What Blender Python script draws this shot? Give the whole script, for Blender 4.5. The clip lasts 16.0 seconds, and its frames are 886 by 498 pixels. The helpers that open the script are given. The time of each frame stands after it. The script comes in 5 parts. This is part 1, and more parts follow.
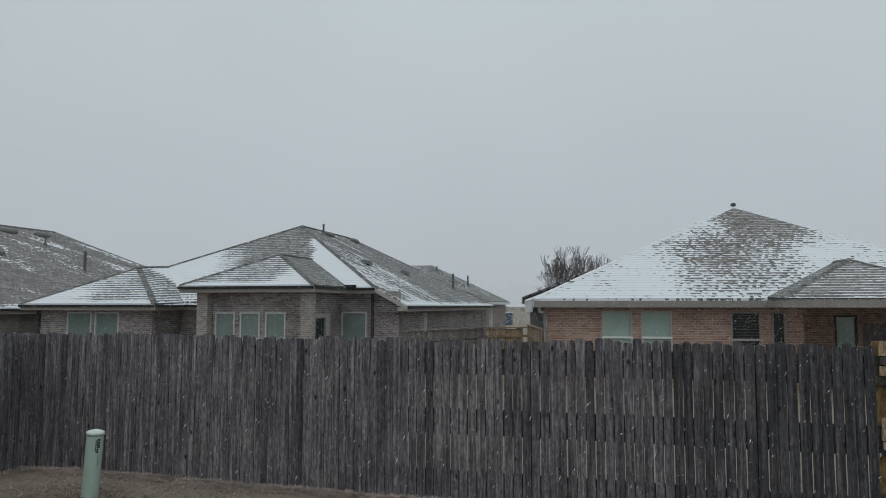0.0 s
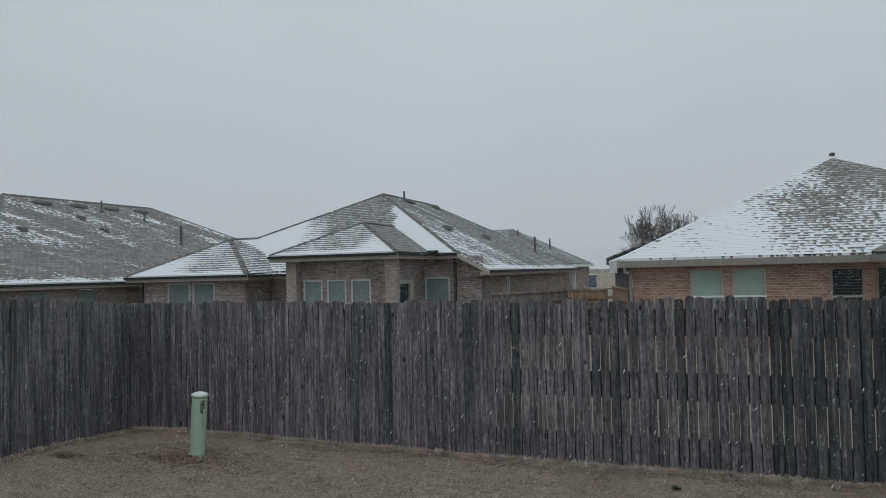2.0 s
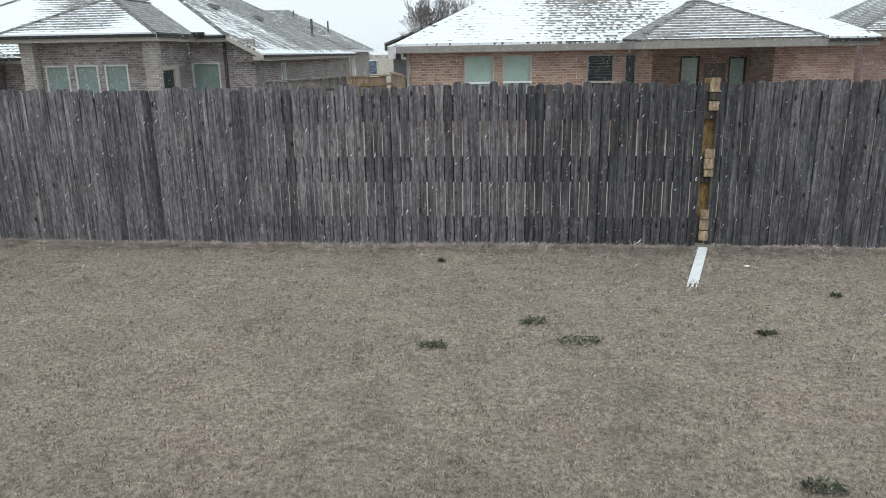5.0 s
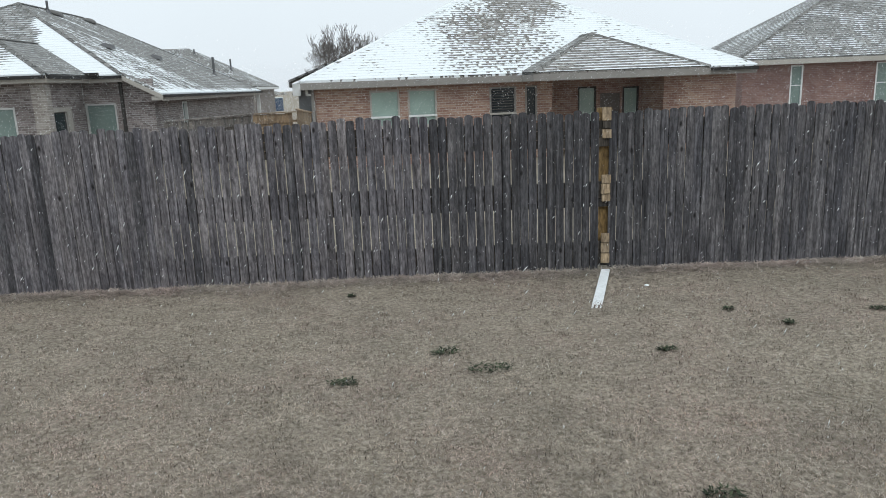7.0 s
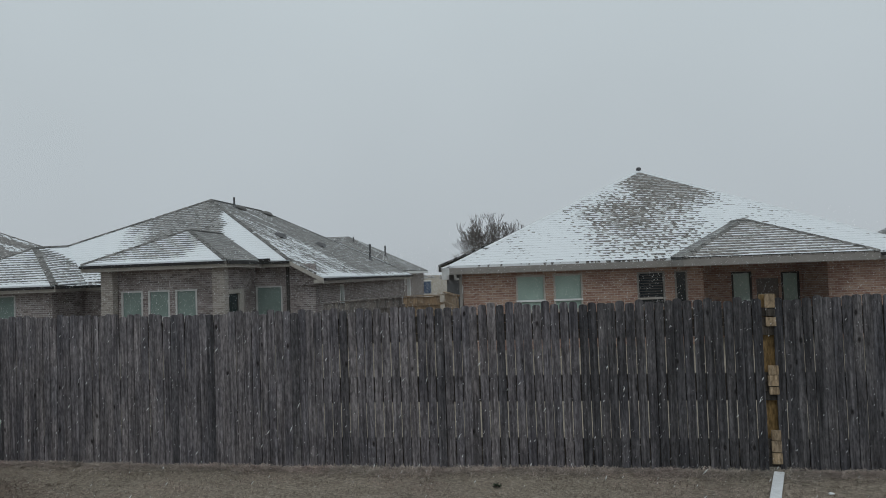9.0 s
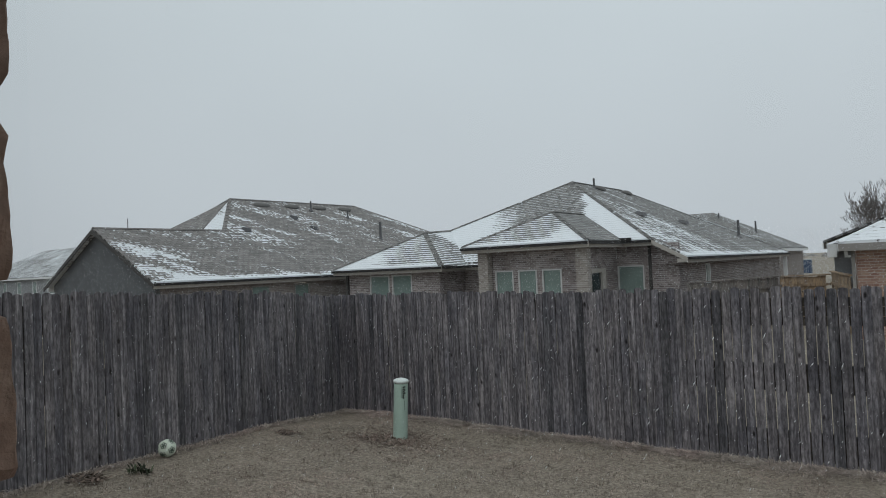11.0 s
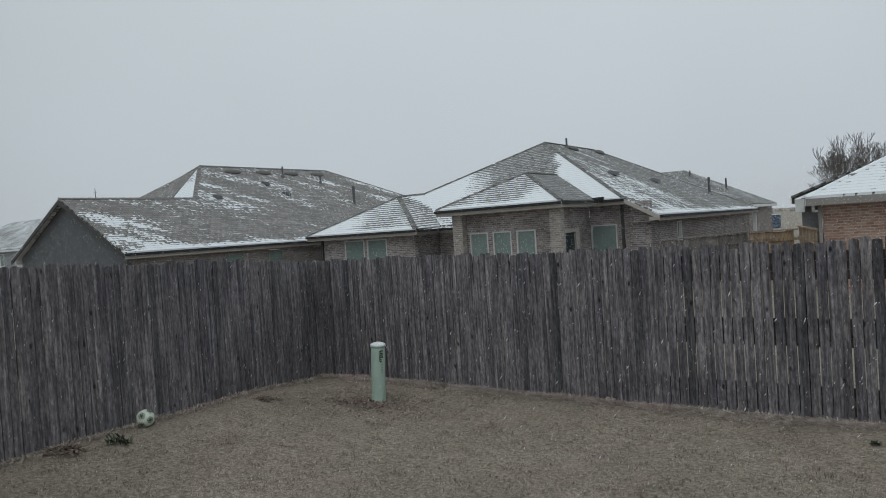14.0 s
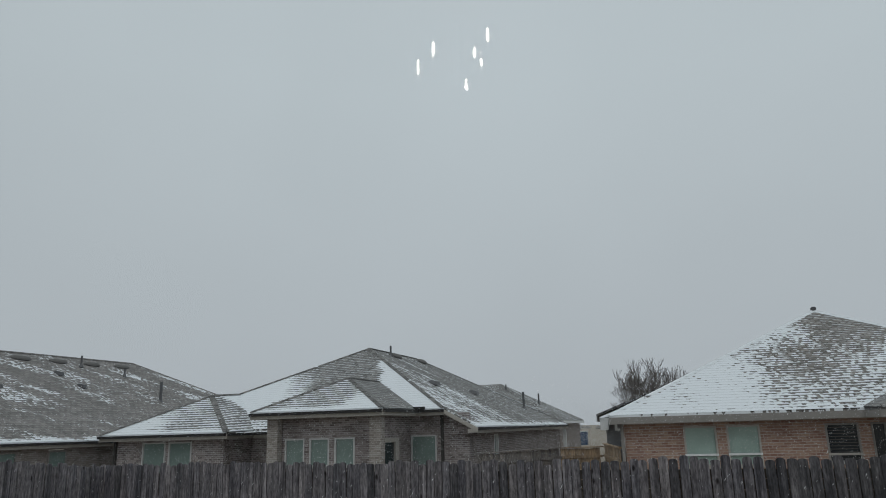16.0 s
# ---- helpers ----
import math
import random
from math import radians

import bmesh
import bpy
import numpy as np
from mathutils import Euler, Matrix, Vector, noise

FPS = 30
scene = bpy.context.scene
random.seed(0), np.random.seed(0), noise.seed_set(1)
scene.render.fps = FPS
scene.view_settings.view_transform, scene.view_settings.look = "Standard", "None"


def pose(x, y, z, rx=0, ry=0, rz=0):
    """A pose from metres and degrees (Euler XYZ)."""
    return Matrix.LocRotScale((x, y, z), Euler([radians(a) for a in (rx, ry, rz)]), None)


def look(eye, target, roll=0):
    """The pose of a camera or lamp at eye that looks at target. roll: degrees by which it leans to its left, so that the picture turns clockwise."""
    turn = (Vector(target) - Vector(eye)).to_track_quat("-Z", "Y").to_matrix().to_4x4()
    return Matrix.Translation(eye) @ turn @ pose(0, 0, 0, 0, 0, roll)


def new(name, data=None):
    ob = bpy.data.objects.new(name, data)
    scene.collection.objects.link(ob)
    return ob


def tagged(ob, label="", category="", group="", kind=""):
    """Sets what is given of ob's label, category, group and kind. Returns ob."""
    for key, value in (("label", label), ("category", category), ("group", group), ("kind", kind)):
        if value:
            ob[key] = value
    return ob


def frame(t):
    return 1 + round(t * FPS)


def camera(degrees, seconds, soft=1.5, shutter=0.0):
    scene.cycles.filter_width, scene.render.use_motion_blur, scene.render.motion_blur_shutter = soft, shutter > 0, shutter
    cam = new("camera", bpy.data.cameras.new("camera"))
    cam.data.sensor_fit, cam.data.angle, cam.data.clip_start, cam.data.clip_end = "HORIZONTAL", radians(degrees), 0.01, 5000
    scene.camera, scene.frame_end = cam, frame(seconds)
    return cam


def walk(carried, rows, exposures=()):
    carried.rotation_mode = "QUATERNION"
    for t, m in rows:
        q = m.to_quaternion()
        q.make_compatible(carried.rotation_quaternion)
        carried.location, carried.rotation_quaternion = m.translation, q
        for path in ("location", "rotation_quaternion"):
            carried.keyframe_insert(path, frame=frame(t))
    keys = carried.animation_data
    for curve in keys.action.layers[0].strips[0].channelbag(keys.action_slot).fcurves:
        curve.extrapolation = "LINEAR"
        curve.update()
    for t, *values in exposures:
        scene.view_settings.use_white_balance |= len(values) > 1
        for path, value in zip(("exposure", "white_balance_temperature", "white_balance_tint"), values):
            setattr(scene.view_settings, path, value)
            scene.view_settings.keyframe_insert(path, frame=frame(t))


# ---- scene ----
cam = camera(63.6, 16.0, 0.85)
PATH = [
    (0, (0.014, -0.002, 2.201), (-0.545, 1.912, 2.360), 0.01),
    (0.5, (0.005, -0.001, 2.207), (-0.761, 1.841, 2.361), -0.37),
    (1, (-0.013, -0.002, 2.209), (-0.945, 1.761, 2.360), -0.89),
    (1.5, (-0.013, -0.004, 2.182), (-0.945, 1.761, 2.311), -1.37),
    (2, (-0.009, -0.001, 2.171), (-0.783, 1.842, 2.235), -1.40),
    (2.5, (0.003, 0.002, 2.162), (-0.644, 1.894, 2.200), -1.46),
    (3, (0.025, 0.002, 2.157), (-0.583, 1.893, 1.927), -1.34),
    (3.5, (0.026, 0.004, 2.158), (-0.542, 1.871, 1.719), -1.49),
    (4, (0.040, 0.005, 2.157), (-0.497, 1.868, 1.668), -2.00),
    (4.5, (0.060, 0.012, 2.152), (-0.359, 1.897, 1.635), -1.89),
    (5, (0.091, 0.005, 2.163), (-0.108, 1.923, 1.633), -1.05),
    (7.5, (0.172, -0.001, 2.172), (0.212, 1.964, 1.803), -2.26),
    (8, (0.152, -0.004, 2.179), (0.087, 1.987, 1.998), -2.91),
    (8.5, (0.145, -0.004, 2.183), (-0.036, 1.988, 2.171), -2.77),
    (9, (0.100, -0.002, 2.188), (-0.238, 1.968, 2.258), -2.06),
    (9.5, (0.023, 0.001, 2.195), (-0.650, 1.881, 2.294), -1.37),
    (10, (0.028, 0.000, 2.172), (-0.897, 1.769, 2.295), -1.41),
    (12.5, (-0.035, -0.002, 2.176), (-1.426, 1.434, 2.137), -3.81),
    (13, (0.007, -0.001, 2.187), (-1.315, 1.500, 2.140), -3.97),
    (13.5, (0.020, 0.001, 2.186), (-1.185, 1.596, 2.130), -3.85),
    (14, (0.020, -0.002, 2.181), (-1.159, 1.613, 2.127), -3.81),
    (14.5, (0.020, -0.003, 2.189), (-1.142, 1.624, 2.148), -3.58),
    (15, (0.011, -0.003, 2.202), (-0.989, 1.707, 2.477), -2.95),
    (15.5, (0.033, 0.000, 2.196), (-0.761, 1.781, 2.641), -2.14),
    (16, (0.003, 0.000, 2.190), (-0.705, 1.806, 2.677), -1.65),
]
EXPOSURES = [(0, 0.06), (2.5, 0.05), (3, 0.34), (3.5, 0.92), (5, 1.06), (7.5, 0.77), (8.5, 0.12), (9, 0.07), (10, 0.08), (12.5, 0.42), (13, 0.38), (13.5, 0.27), (14.5, 0.18), (15.5, -0.02), (16, -0.1)]
walk(cam, [(t, look(eye, target, roll)) for t, eye, target, roll in PATH], EXPOSURES)

# ---- world, daylight under a snow cloud ----
world = bpy.data.worlds.new("overcast_sky")
scene.world = world
world.use_nodes = True
wt = world.node_tree
wbg = wt.nodes["Background"]
wco = wt.nodes.new("ShaderNodeTexCoord")
wsep = wt.nodes.new("ShaderNodeSeparateXYZ")
wramp = wt.nodes.new("ShaderNodeValToRGB")
wno = wt.nodes.new("ShaderNodeTexNoise")
wno.inputs["Scale"].default_value = 2.2
wno.inputs["Detail"].default_value = 3
wmix = wt.nodes.new("ShaderNodeMix")
wmix.data_type, wmix.blend_type = "RGBA", "MULTIPLY"
wmix.inputs["Factor"].default_value = 0.12
wramp.color_ramp.elements[0].position, wramp.color_ramp.elements[0].color = 0.0, (0.475, 0.515, 0.555, 1)
wramp.color_ramp.elements[1].position, wramp.color_ramp.elements[1].color = 0.45, (0.56, 0.625, 0.665, 1)
wt.links.new(wco.outputs["Generated"], wsep.inputs[0])
wt.links.new(wco.outputs["Generated"], wno.inputs["Vector"])
wt.links.new(wsep.outputs["Z"], wramp.inputs[0])
wt.links.new(wramp.outputs[0], wmix.inputs["A"])
wt.links.new(wno.outputs["Fac"], wmix.inputs["B"])
wt.links.new(wmix.outputs["Result"], wbg.inputs[0])
wbg.inputs[1].default_value = 1.0
sun_data = bpy.data.lights.new("sun", "SUN")
sun_data.energy, sun_data.angle, sun_data.color = 0.6, radians(40), (1.0, 0.98, 0.95)
sun = new("sun", sun_data)
sun.matrix_world = look((0, 0, 30), (-6, 16, 0))

# ---- materials ----


def nodes_of(name, rough=0.8):
    m = bpy.data.materials.new(name)
    m.use_nodes = True
    b = m.node_tree.nodes["Principled BSDF"]
    b.inputs["Roughness"].default_value = rough
    return m, m.node_tree, b


def noise_of(t, scale, detail=4.0, vec=None, rough=0.55):
    n = t.nodes.new("ShaderNodeTexNoise")
    n.inputs["Scale"].default_value, n.inputs["Detail"].default_value, n.inputs["Roughness"].default_value = scale, detail, rough
    if vec is not None:
        t.links.new(vec, n.inputs["Vector"])
    return n.outputs["Fac"]


def ramp_of(t, fac, stops):
    r = t.nodes.new("ShaderNodeValToRGB")
    e = r.color_ramp.elements
    while len(e) < len(stops):
        e.new(0.5)
    for k, (p, c) in enumerate(stops):
        e[k].position, e[k].color = p, (*c, 1) if len(c) == 3 else c
    t.links.new(fac, r.inputs[0])
    return r.outputs[0]


def mix_of(t, fac, a, b, mode="MIX"):
    n = t.nodes.new("ShaderNodeMix")
    n.data_type, n.blend_type = "RGBA", mode
    for key, v in (("Factor", fac), ("A", a), ("B", b)):
        if isinstance(v, (int, float)):
            n.inputs[key].default_value = v
        elif isinstance(v, tuple):
            n.inputs[key].default_value = (*v, 1)
        else:
            t.links.new(v, n.inputs[key])
    return n.outputs["Result"]


def math_of(t, op, a, b=0.0, clamp=False):
    n = t.nodes.new("ShaderNodeMath")
    n.operation, n.use_clamp = op, clamp
    for k, v in enumerate((a, b)):
        if isinstance(v, (int, float)):
            n.inputs[k].default_value = v
        else:
            t.links.new(v, n.inputs[k])
    return n.outputs[0]


def bump_of(t, b, height, strength, distance):
    n = t.nodes.new("ShaderNodeBump")
    n.inputs["Strength"].default_value, n.inputs["Distance"].default_value = strength, distance
    t.links.new(height, n.inputs["Height"])
    t.links.new(n.outputs[0], b.inputs["Normal"])


def coords(t, which="Object", scale=(1, 1, 1)):
    c = t.nodes.new("ShaderNodeTexCoord")
    m = t.nodes.new("ShaderNodeMapping")
    m.inputs["Scale"].default_value = scale
    t.links.new(c.outputs[which], m.inputs[0])
    return m.outputs[0]


def plain(name, col, rough=0.7, metal=0.0, vary=0.12, scale=9.0, bump=0.0):
    m, t, b = nodes_of(name, rough)
    f = noise_of(t, scale, 5, coords(t))
    dark, light = tuple(c * (1 - vary) for c in col), tuple(min(1, c * (1 + vary)) for c in col)
    t.links.new(ramp_of(t, f, [(0.3, dark), (0.7, light)]), b.inputs["Base Color"])
    b.inputs["Metallic"].default_value = metal
    if bump:
        bump_of(t, b, f, 0.5, bump)
    return m


def wood(name, dark, mid, light, streak=26.0, rough=0.9):
    """Boards with the grain along z: long streaks, stains, knots; each piece differs."""
    m, t, b = nodes_of(name, rough)
    info = t.nodes.new("ShaderNodeObjectInfo")
    off = t.nodes.new("ShaderNodeVectorMath")
    off.operation = "SCALE"
    off.inputs[0].default_value = (37.0, 53.0, 71.0)
    t.links.new(info.outputs["Random"], off.inputs["Scale"])
    add = t.nodes.new("ShaderNodeVectorMath")
    t.links.new(coords(t), add.inputs[0])
    t.links.new(off.outputs[0], add.inputs[1])
    st = t.nodes.new("ShaderNodeMapping")
    st.inputs["Scale"].default_value = (streak, streak, 1.1)
    t.links.new(add.outputs[0], st.inputs[0])
    fine = t.nodes.new("ShaderNodeMapping")
    fine.inputs["Scale"].default_value = (95, 95, 3.0)
    t.links.new(add.outputs[0], fine.inputs[0])
    g = noise_of(t, 1.0, 6, st.outputs[0], 0.65)
    h = noise_of(t, 1.0, 4, fine.outputs[0])
    stain = noise_of(t, 1.6, 3, add.outputs[0])
    col = ramp_of(t, g, [(0.33, dark), (0.5, mid), (0.68, light)])
    col = mix_of(t, math_of(t, "MULTIPLY", h, 0.7), col, dark)
    each = ramp_of(t, info.outputs["Random"], [(0.0, (0.8, 0.8, 0.83)), (0.35, (0.94, 0.93, 0.94)), (0.7, (1.03, 1.01, 1.0)), (1.0, (1.16, 1.14, 1.12))])
    col = mix_of(t, 1.0, col, each, "MULTIPLY")
    blot = ramp_of(t, stain, [(0.35, (0.62, 0.63, 0.66)), (0.6, (1.1, 1.08, 1.05))])
    col = mix_of(t, 0.8, col, blot, "MULTIPLY")
    mott = t.nodes.new("ShaderNodeMapping")
    mott.inputs["Scale"].default_value = (42, 42, 12)
    t.links.new(add.outputs[0], mott.inputs[0])
    col = mix_of(t, 0.85, col, ramp_of(t, noise_of(t, 1.0, 5, mott.outputs[0], 0.7), [(0.38, (0.5, 0.49, 0.5)), (0.5, (0.98, 0.98, 0.98)), (0.62, (1.5, 1.49, 1.49))]), "MULTIPLY")
    vor = t.nodes.new("ShaderNodeTexVoronoi")
    kn = t.nodes.new("ShaderNodeMapping")
    kn.inputs["Scale"].default_value = (6.0, 6.0, 3.0)
    t.links.new(add.outputs[0], kn.inputs[0])
    t.links.new(kn.outputs[0], vor.inputs["Vector"])
    vor.inputs["Scale"].default_value = 1.0
    knot = ramp_of(t, vor.outputs["Distance"], [(0.05, (0.1, 0.09, 0.09)), (0.085, (0.42, 0.4, 0.4)), (0.13, (1.0, 1.0, 1.0))])
    col = mix_of(t, 1.0, col, knot, "MULTIPLY")
    t.links.new(col, b.inputs["Base Color"])
    bump_of(t, b, h, 0.5, 0.004)
    return m


def brick(name, c1, c2, mortar, odd):
    m, t, b = nodes_of(name, 0.9)
    v = coords(t, "UV")
    n = t.nodes.new("ShaderNodeTexBrick")
    t.links.new(v, n.inputs["Vector"])
    n.inputs["Scale"].default_value = 1.0
    n.inputs["Brick Width"].default_value, n.inputs["Row Height"].default_value = 0.204, 0.0767
    n.inputs["Mortar Size"].default_value, n.inputs["Mortar Smooth"].default_value = 0.0075, 0.15
    n.inputs["Bias"].default_value = 0.0
    n.inputs["Color1"].default_value, n.inputs["Color2"].default_value, n.inputs["Mortar"].default_value = (*c1, 1), (*c2, 1), (*mortar, 1)
    big = noise_of(t, 0.9, 4, v)
    col = mix_of(t, ramp_of(t, big, [(0.45, (0, 0, 0)), (0.75, (0.7, 0.7, 0.7))]), n.outputs["Color"], odd)
    small = noise_of(t, 30, 3, v)
    col = mix_of(t, 0.5, col, ramp_of(t, small, [(0.3, (0.6, 0.6, 0.6)), (0.7, (1.25, 1.25, 1.25))]), "MULTIPLY")
    t.links.new(col, b.inputs["Base Color"])
    bump_of(t, b, n.outputs["Fac"], -0.6, 0.008)
    return m


ROW = 0.2


def shingles(name, dark, light, cover, seed=0.0, patch=0.45, tilt=0.0, low=0.0, streak=1.0, lip=0.3, big_amp=1.8, mid_amp=1.2, bare=None, lines=0.5, turn=0.0, torn=0.5):
    """Asphalt shingles in courses (uv in metres, v up the slope), with thin snow caught on them."""
    m, t, b = nodes_of(name, 0.92)
    c = t.nodes.new("ShaderNodeTexCoord")
    sep = t.nodes.new("ShaderNodeSeparateXYZ")
    t.links.new(c.outputs["UV"], sep.inputs[0])
    u, v = sep.outputs[0], sep.outputs[1]
    n = t.nodes.new("ShaderNodeTexBrick")
    t.links.new(c.outputs["UV"], n.inputs["Vector"])
    n.inputs["Scale"].default_value = 1.0
    n.inputs["Brick Width"].default_value, n.inputs["Row Height"].default_value = 0.3, ROW
    n.inputs["Mortar Size"].default_value = 0.012
    n.inputs["Color1"].default_value, n.inputs["Color2"].default_value = (*dark, 1), (*light, 1)
    n.inputs["Mortar"].default_value = tuple(x * 0.3 for x in dark) + (1,)
    grit = noise_of(t, 22, 4, c.outputs["UV"])
    col = mix_of(t, 0.6, n.outputs["Color"], ramp_of(t, grit, [(0.3, (0.65, 0.65, 0.65)), (0.7, (1.25, 1.25, 1.25))]), "MULTIPLY")
    off = t.nodes.new("ShaderNodeMapping")
    off.inputs["Location"].default_value = (seed * 7.3, seed * 3.1, seed)
    off.inputs["Scale"].default_value = (patch / streak, patch * streak, 1)
    spin = t.nodes.new("ShaderNodeMapping")
    spin.inputs["Rotation"].default_value = (0, 0, radians(turn))
    t.links.new(c.outputs["UV"], spin.inputs[0])
    t.links.new(spin.outputs[0], off.inputs[0])
    big = noise_of(t, 1.0, 3, off.outputs[0])
    tab = t.nodes.new("ShaderNodeMapping")
    tab.inputs["Location"].default_value = (seed, seed * 5.0, 0)
    tab.inputs["Scale"].default_value = (7.5, 9.0, 1)
    t.links.new(c.outputs["UV"], tab.inputs[0])
    mid = noise_of(t, 1.0, 3, tab.outputs[0])
    course = math_of(t, "DIVIDE", v, ROW)
    row = math_of(t, "FRACT", course)
    # every shingle tab holds the snow a little differently
    cell = t.nodes.new("ShaderNodeCombineXYZ")
    t.links.new(math_of(t, "FLOOR", course), cell.inputs[1])
    t.links.new(math_of(t, "FLOOR", math_of(t, "ADD", math_of(t, "DIVIDE", u, 0.11), math_of(t, "MULTIPLY", math_of(t, "FLOOR", course), 0.37))), cell.inputs[0])
    white = t.nodes.new("ShaderNodeTexWhiteNoise")
    white.noise_dimensions = "2D"
    t.links.new(cell.outputs[0], white.inputs["Vector"])
    mid = math_of(t, "ADD", math_of(t, "MULTIPLY", mid, 1 - 0.35 * torn), math_of(t, "MULTIPLY", white.outputs["Value"], 0.35 * torn))
    edge = math_of(t, "MULTIPLY", math_of(t, "SUBTRACT", row, 0.5), lip)
    s = math_of(t, "ADD", math_of(t, "MULTIPLY", math_of(t, "SUBTRACT", big, 0.5), big_amp), math_of(t, "MULTIPLY", math_of(t, "SUBTRACT", mid, 0.5), mid_amp))
    s = math_of(t, "SUBTRACT", s, edge)
    for u0, v0, ru, rv, k in bare or ():
        du = math_of(t, "POWER", math_of(t, "DIVIDE", math_of(t, "SUBTRACT", u, u0), ru), 2)
        dv = math_of(t, "POWER", math_of(t, "DIVIDE", math_of(t, "SUBTRACT", v, v0), rv), 2)
        s = math_of(t, "SUBTRACT", s, math_of(t, "MULTIPLY", math_of(t, "MAXIMUM", math_of(t, "SUBTRACT", 1.0, math_of(t, "ADD", du, dv)), 0.0), k))
    s = math_of(t, "ADD", s, math_of(t, "MULTIPLY", u, tilt))
    if low:
        s = math_of(t, "ADD", s, math_of(t, "MAXIMUM", math_of(t, "SUBTRACT", 0.75, math_of(t, "MULTIPLY", v, low)), 0.0))
    s = math_of(t, "ADD", s, cover - 0.5)
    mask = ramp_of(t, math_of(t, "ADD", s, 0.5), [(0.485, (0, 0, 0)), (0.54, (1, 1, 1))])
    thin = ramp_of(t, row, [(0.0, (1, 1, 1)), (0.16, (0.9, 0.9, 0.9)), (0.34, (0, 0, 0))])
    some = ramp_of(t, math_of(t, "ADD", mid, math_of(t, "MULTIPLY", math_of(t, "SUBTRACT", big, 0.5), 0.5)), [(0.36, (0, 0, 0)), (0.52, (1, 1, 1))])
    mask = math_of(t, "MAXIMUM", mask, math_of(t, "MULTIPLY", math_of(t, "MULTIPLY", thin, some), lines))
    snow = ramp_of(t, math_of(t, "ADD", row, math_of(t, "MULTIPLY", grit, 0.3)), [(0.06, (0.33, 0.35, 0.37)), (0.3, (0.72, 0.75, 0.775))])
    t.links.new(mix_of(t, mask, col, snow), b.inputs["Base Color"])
    bump_of(t, b, math_of(t, "SUBTRACT", math_of(t, "MULTIPLY", mask, 0.6), row), 0.6, 0.012)
    return m


def pane_glass(name, tint, rough=0.08):
    m, t, b = nodes_of(name, rough)
    t.links.new(ramp_of(t, noise_of(t, 1.5, 2, coords(t)), [(0.3, tint), (0.7, tuple(c * 1.25 for c in tint))]), b.inputs["Base Color"])
    b.inputs["Specular IOR Level"].default_value = 0.6
    return m


M_PICKET = wood("weathered_fence_wood", (0.062, 0.058, 0.063), (0.2, 0.189, 0.203), (0.4, 0.383, 0.403))
# two darker tones of the picket wood, mainly for the fence's right-hand stretch
M_PICKET_DARK = wood("dark_fence_wood", (0.024, 0.024, 0.027), (0.082, 0.081, 0.089), (0.205, 0.201, 0.213))
M_PICKET_MID = wood("mid_dark_fence_wood", (0.036, 0.0355, 0.039), (0.122, 0.118, 0.128), (0.28, 0.273, 0.288))
M_RAIL = wood("fence_rail_wood", (0.03, 0.026, 0.022), (0.08, 0.07, 0.06), (0.15, 0.135, 0.12))
M_POST = wood("fresh_post_wood", (0.2, 0.125, 0.045), (0.3, 0.2, 0.085), (0.38, 0.27, 0.13))
M_BLOCK = wood("pale_block_wood", (0.26, 0.19, 0.12), (0.42, 0.33, 0.22), (0.52, 0.43, 0.32))
M_TAN = wood("tan_cedar_fence_wood", (0.24, 0.17, 0.11), (0.4, 0.3, 0.2), (0.5, 0.4, 0.28))
M_OLDBOARD = wood("pale_grey_fence_wood", (0.14, 0.13, 0.12), (0.26, 0.24, 0.225), (0.36, 0.34, 0.32))
M_WHITEBOARD = plain("worn_white_paint", (0.74, 0.76, 0.78), 0.6, vary=0.1, scale=14)
M_TRIM = plain("taupe_trim_paint", (0.25, 0.235, 0.22), 0.7, vary=0.1, scale=3)
M_WHITE = plain("white_trim_paint", (0.72, 0.73, 0.73), 0.6, vary=0.08, scale=3)
M_FASCIA_DARK = plain("dark_gutter_paint", (0.045, 0.042, 0.04), 0.6, vary=0.2, scale=5)
M_SIDING = plain("grey_lap_siding", (0.115, 0.122, 0.13), 0.85, vary=0.12, scale=2.0)
M_PALE = plain("pale_grey_siding", (0.26, 0.27, 0.28), 0.85, vary=0.1, scale=2.0)
M_TANTRIM = plain("tan_trim_paint", (0.4, 0.375, 0.34), 0.7, vary=0.08, scale=3)
M_CAP = plain("pale_cap_plastic", (0.62, 0.67, 0.65), 0.6, vary=0.12, scale=12)
M_GUTTER = plain("black_gutter_paint", (0.02, 0.019, 0.019), 0.8, vary=0.2, scale=5)
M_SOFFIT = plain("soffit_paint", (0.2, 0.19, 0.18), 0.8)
M_PIPE = plain("grey_vent_metal", (0.12, 0.12, 0.125), 0.5, 0.6)
M_VENT = plain("weathered_brown_vent", (0.13, 0.125, 0.12), 0.7, 0.2)
M_BLIND_PALE = pane_glass("window_with_pale_blind", (0.31, 0.4, 0.36))
M_GREEN = plain("pale_green_plastic", (0.4, 0.52, 0.45), 0.5, vary=0.07, scale=5)
M_SNOWCAP = plain("thin_snow", (0.82, 0.84, 0.86), 0.8, vary=0.05)
M_INK = plain("dark_print", (0.03, 0.035, 0.03), 0.7)
M_BALL = plain("worn_ball_leather", (0.62, 0.68, 0.58), 0.5, vary=0.14, scale=7)
M_BLUE = plain("blue_shed_paint", (0.045, 0.075, 0.135), 0.7)
M_BARK = plain("bare_bark", (0.14, 0.125, 0.118), 0.9, vary=0.25)
M_DOOR = plain("painted_door", (0.14, 0.12, 0.11), 0.6)
M_BLIND = pane_glass("window_with_closed_blind", (0.17, 0.225, 0.21))
M_DARKGLASS = pane_glass("dark_window_glass", (0.02, 0.025, 0.03))
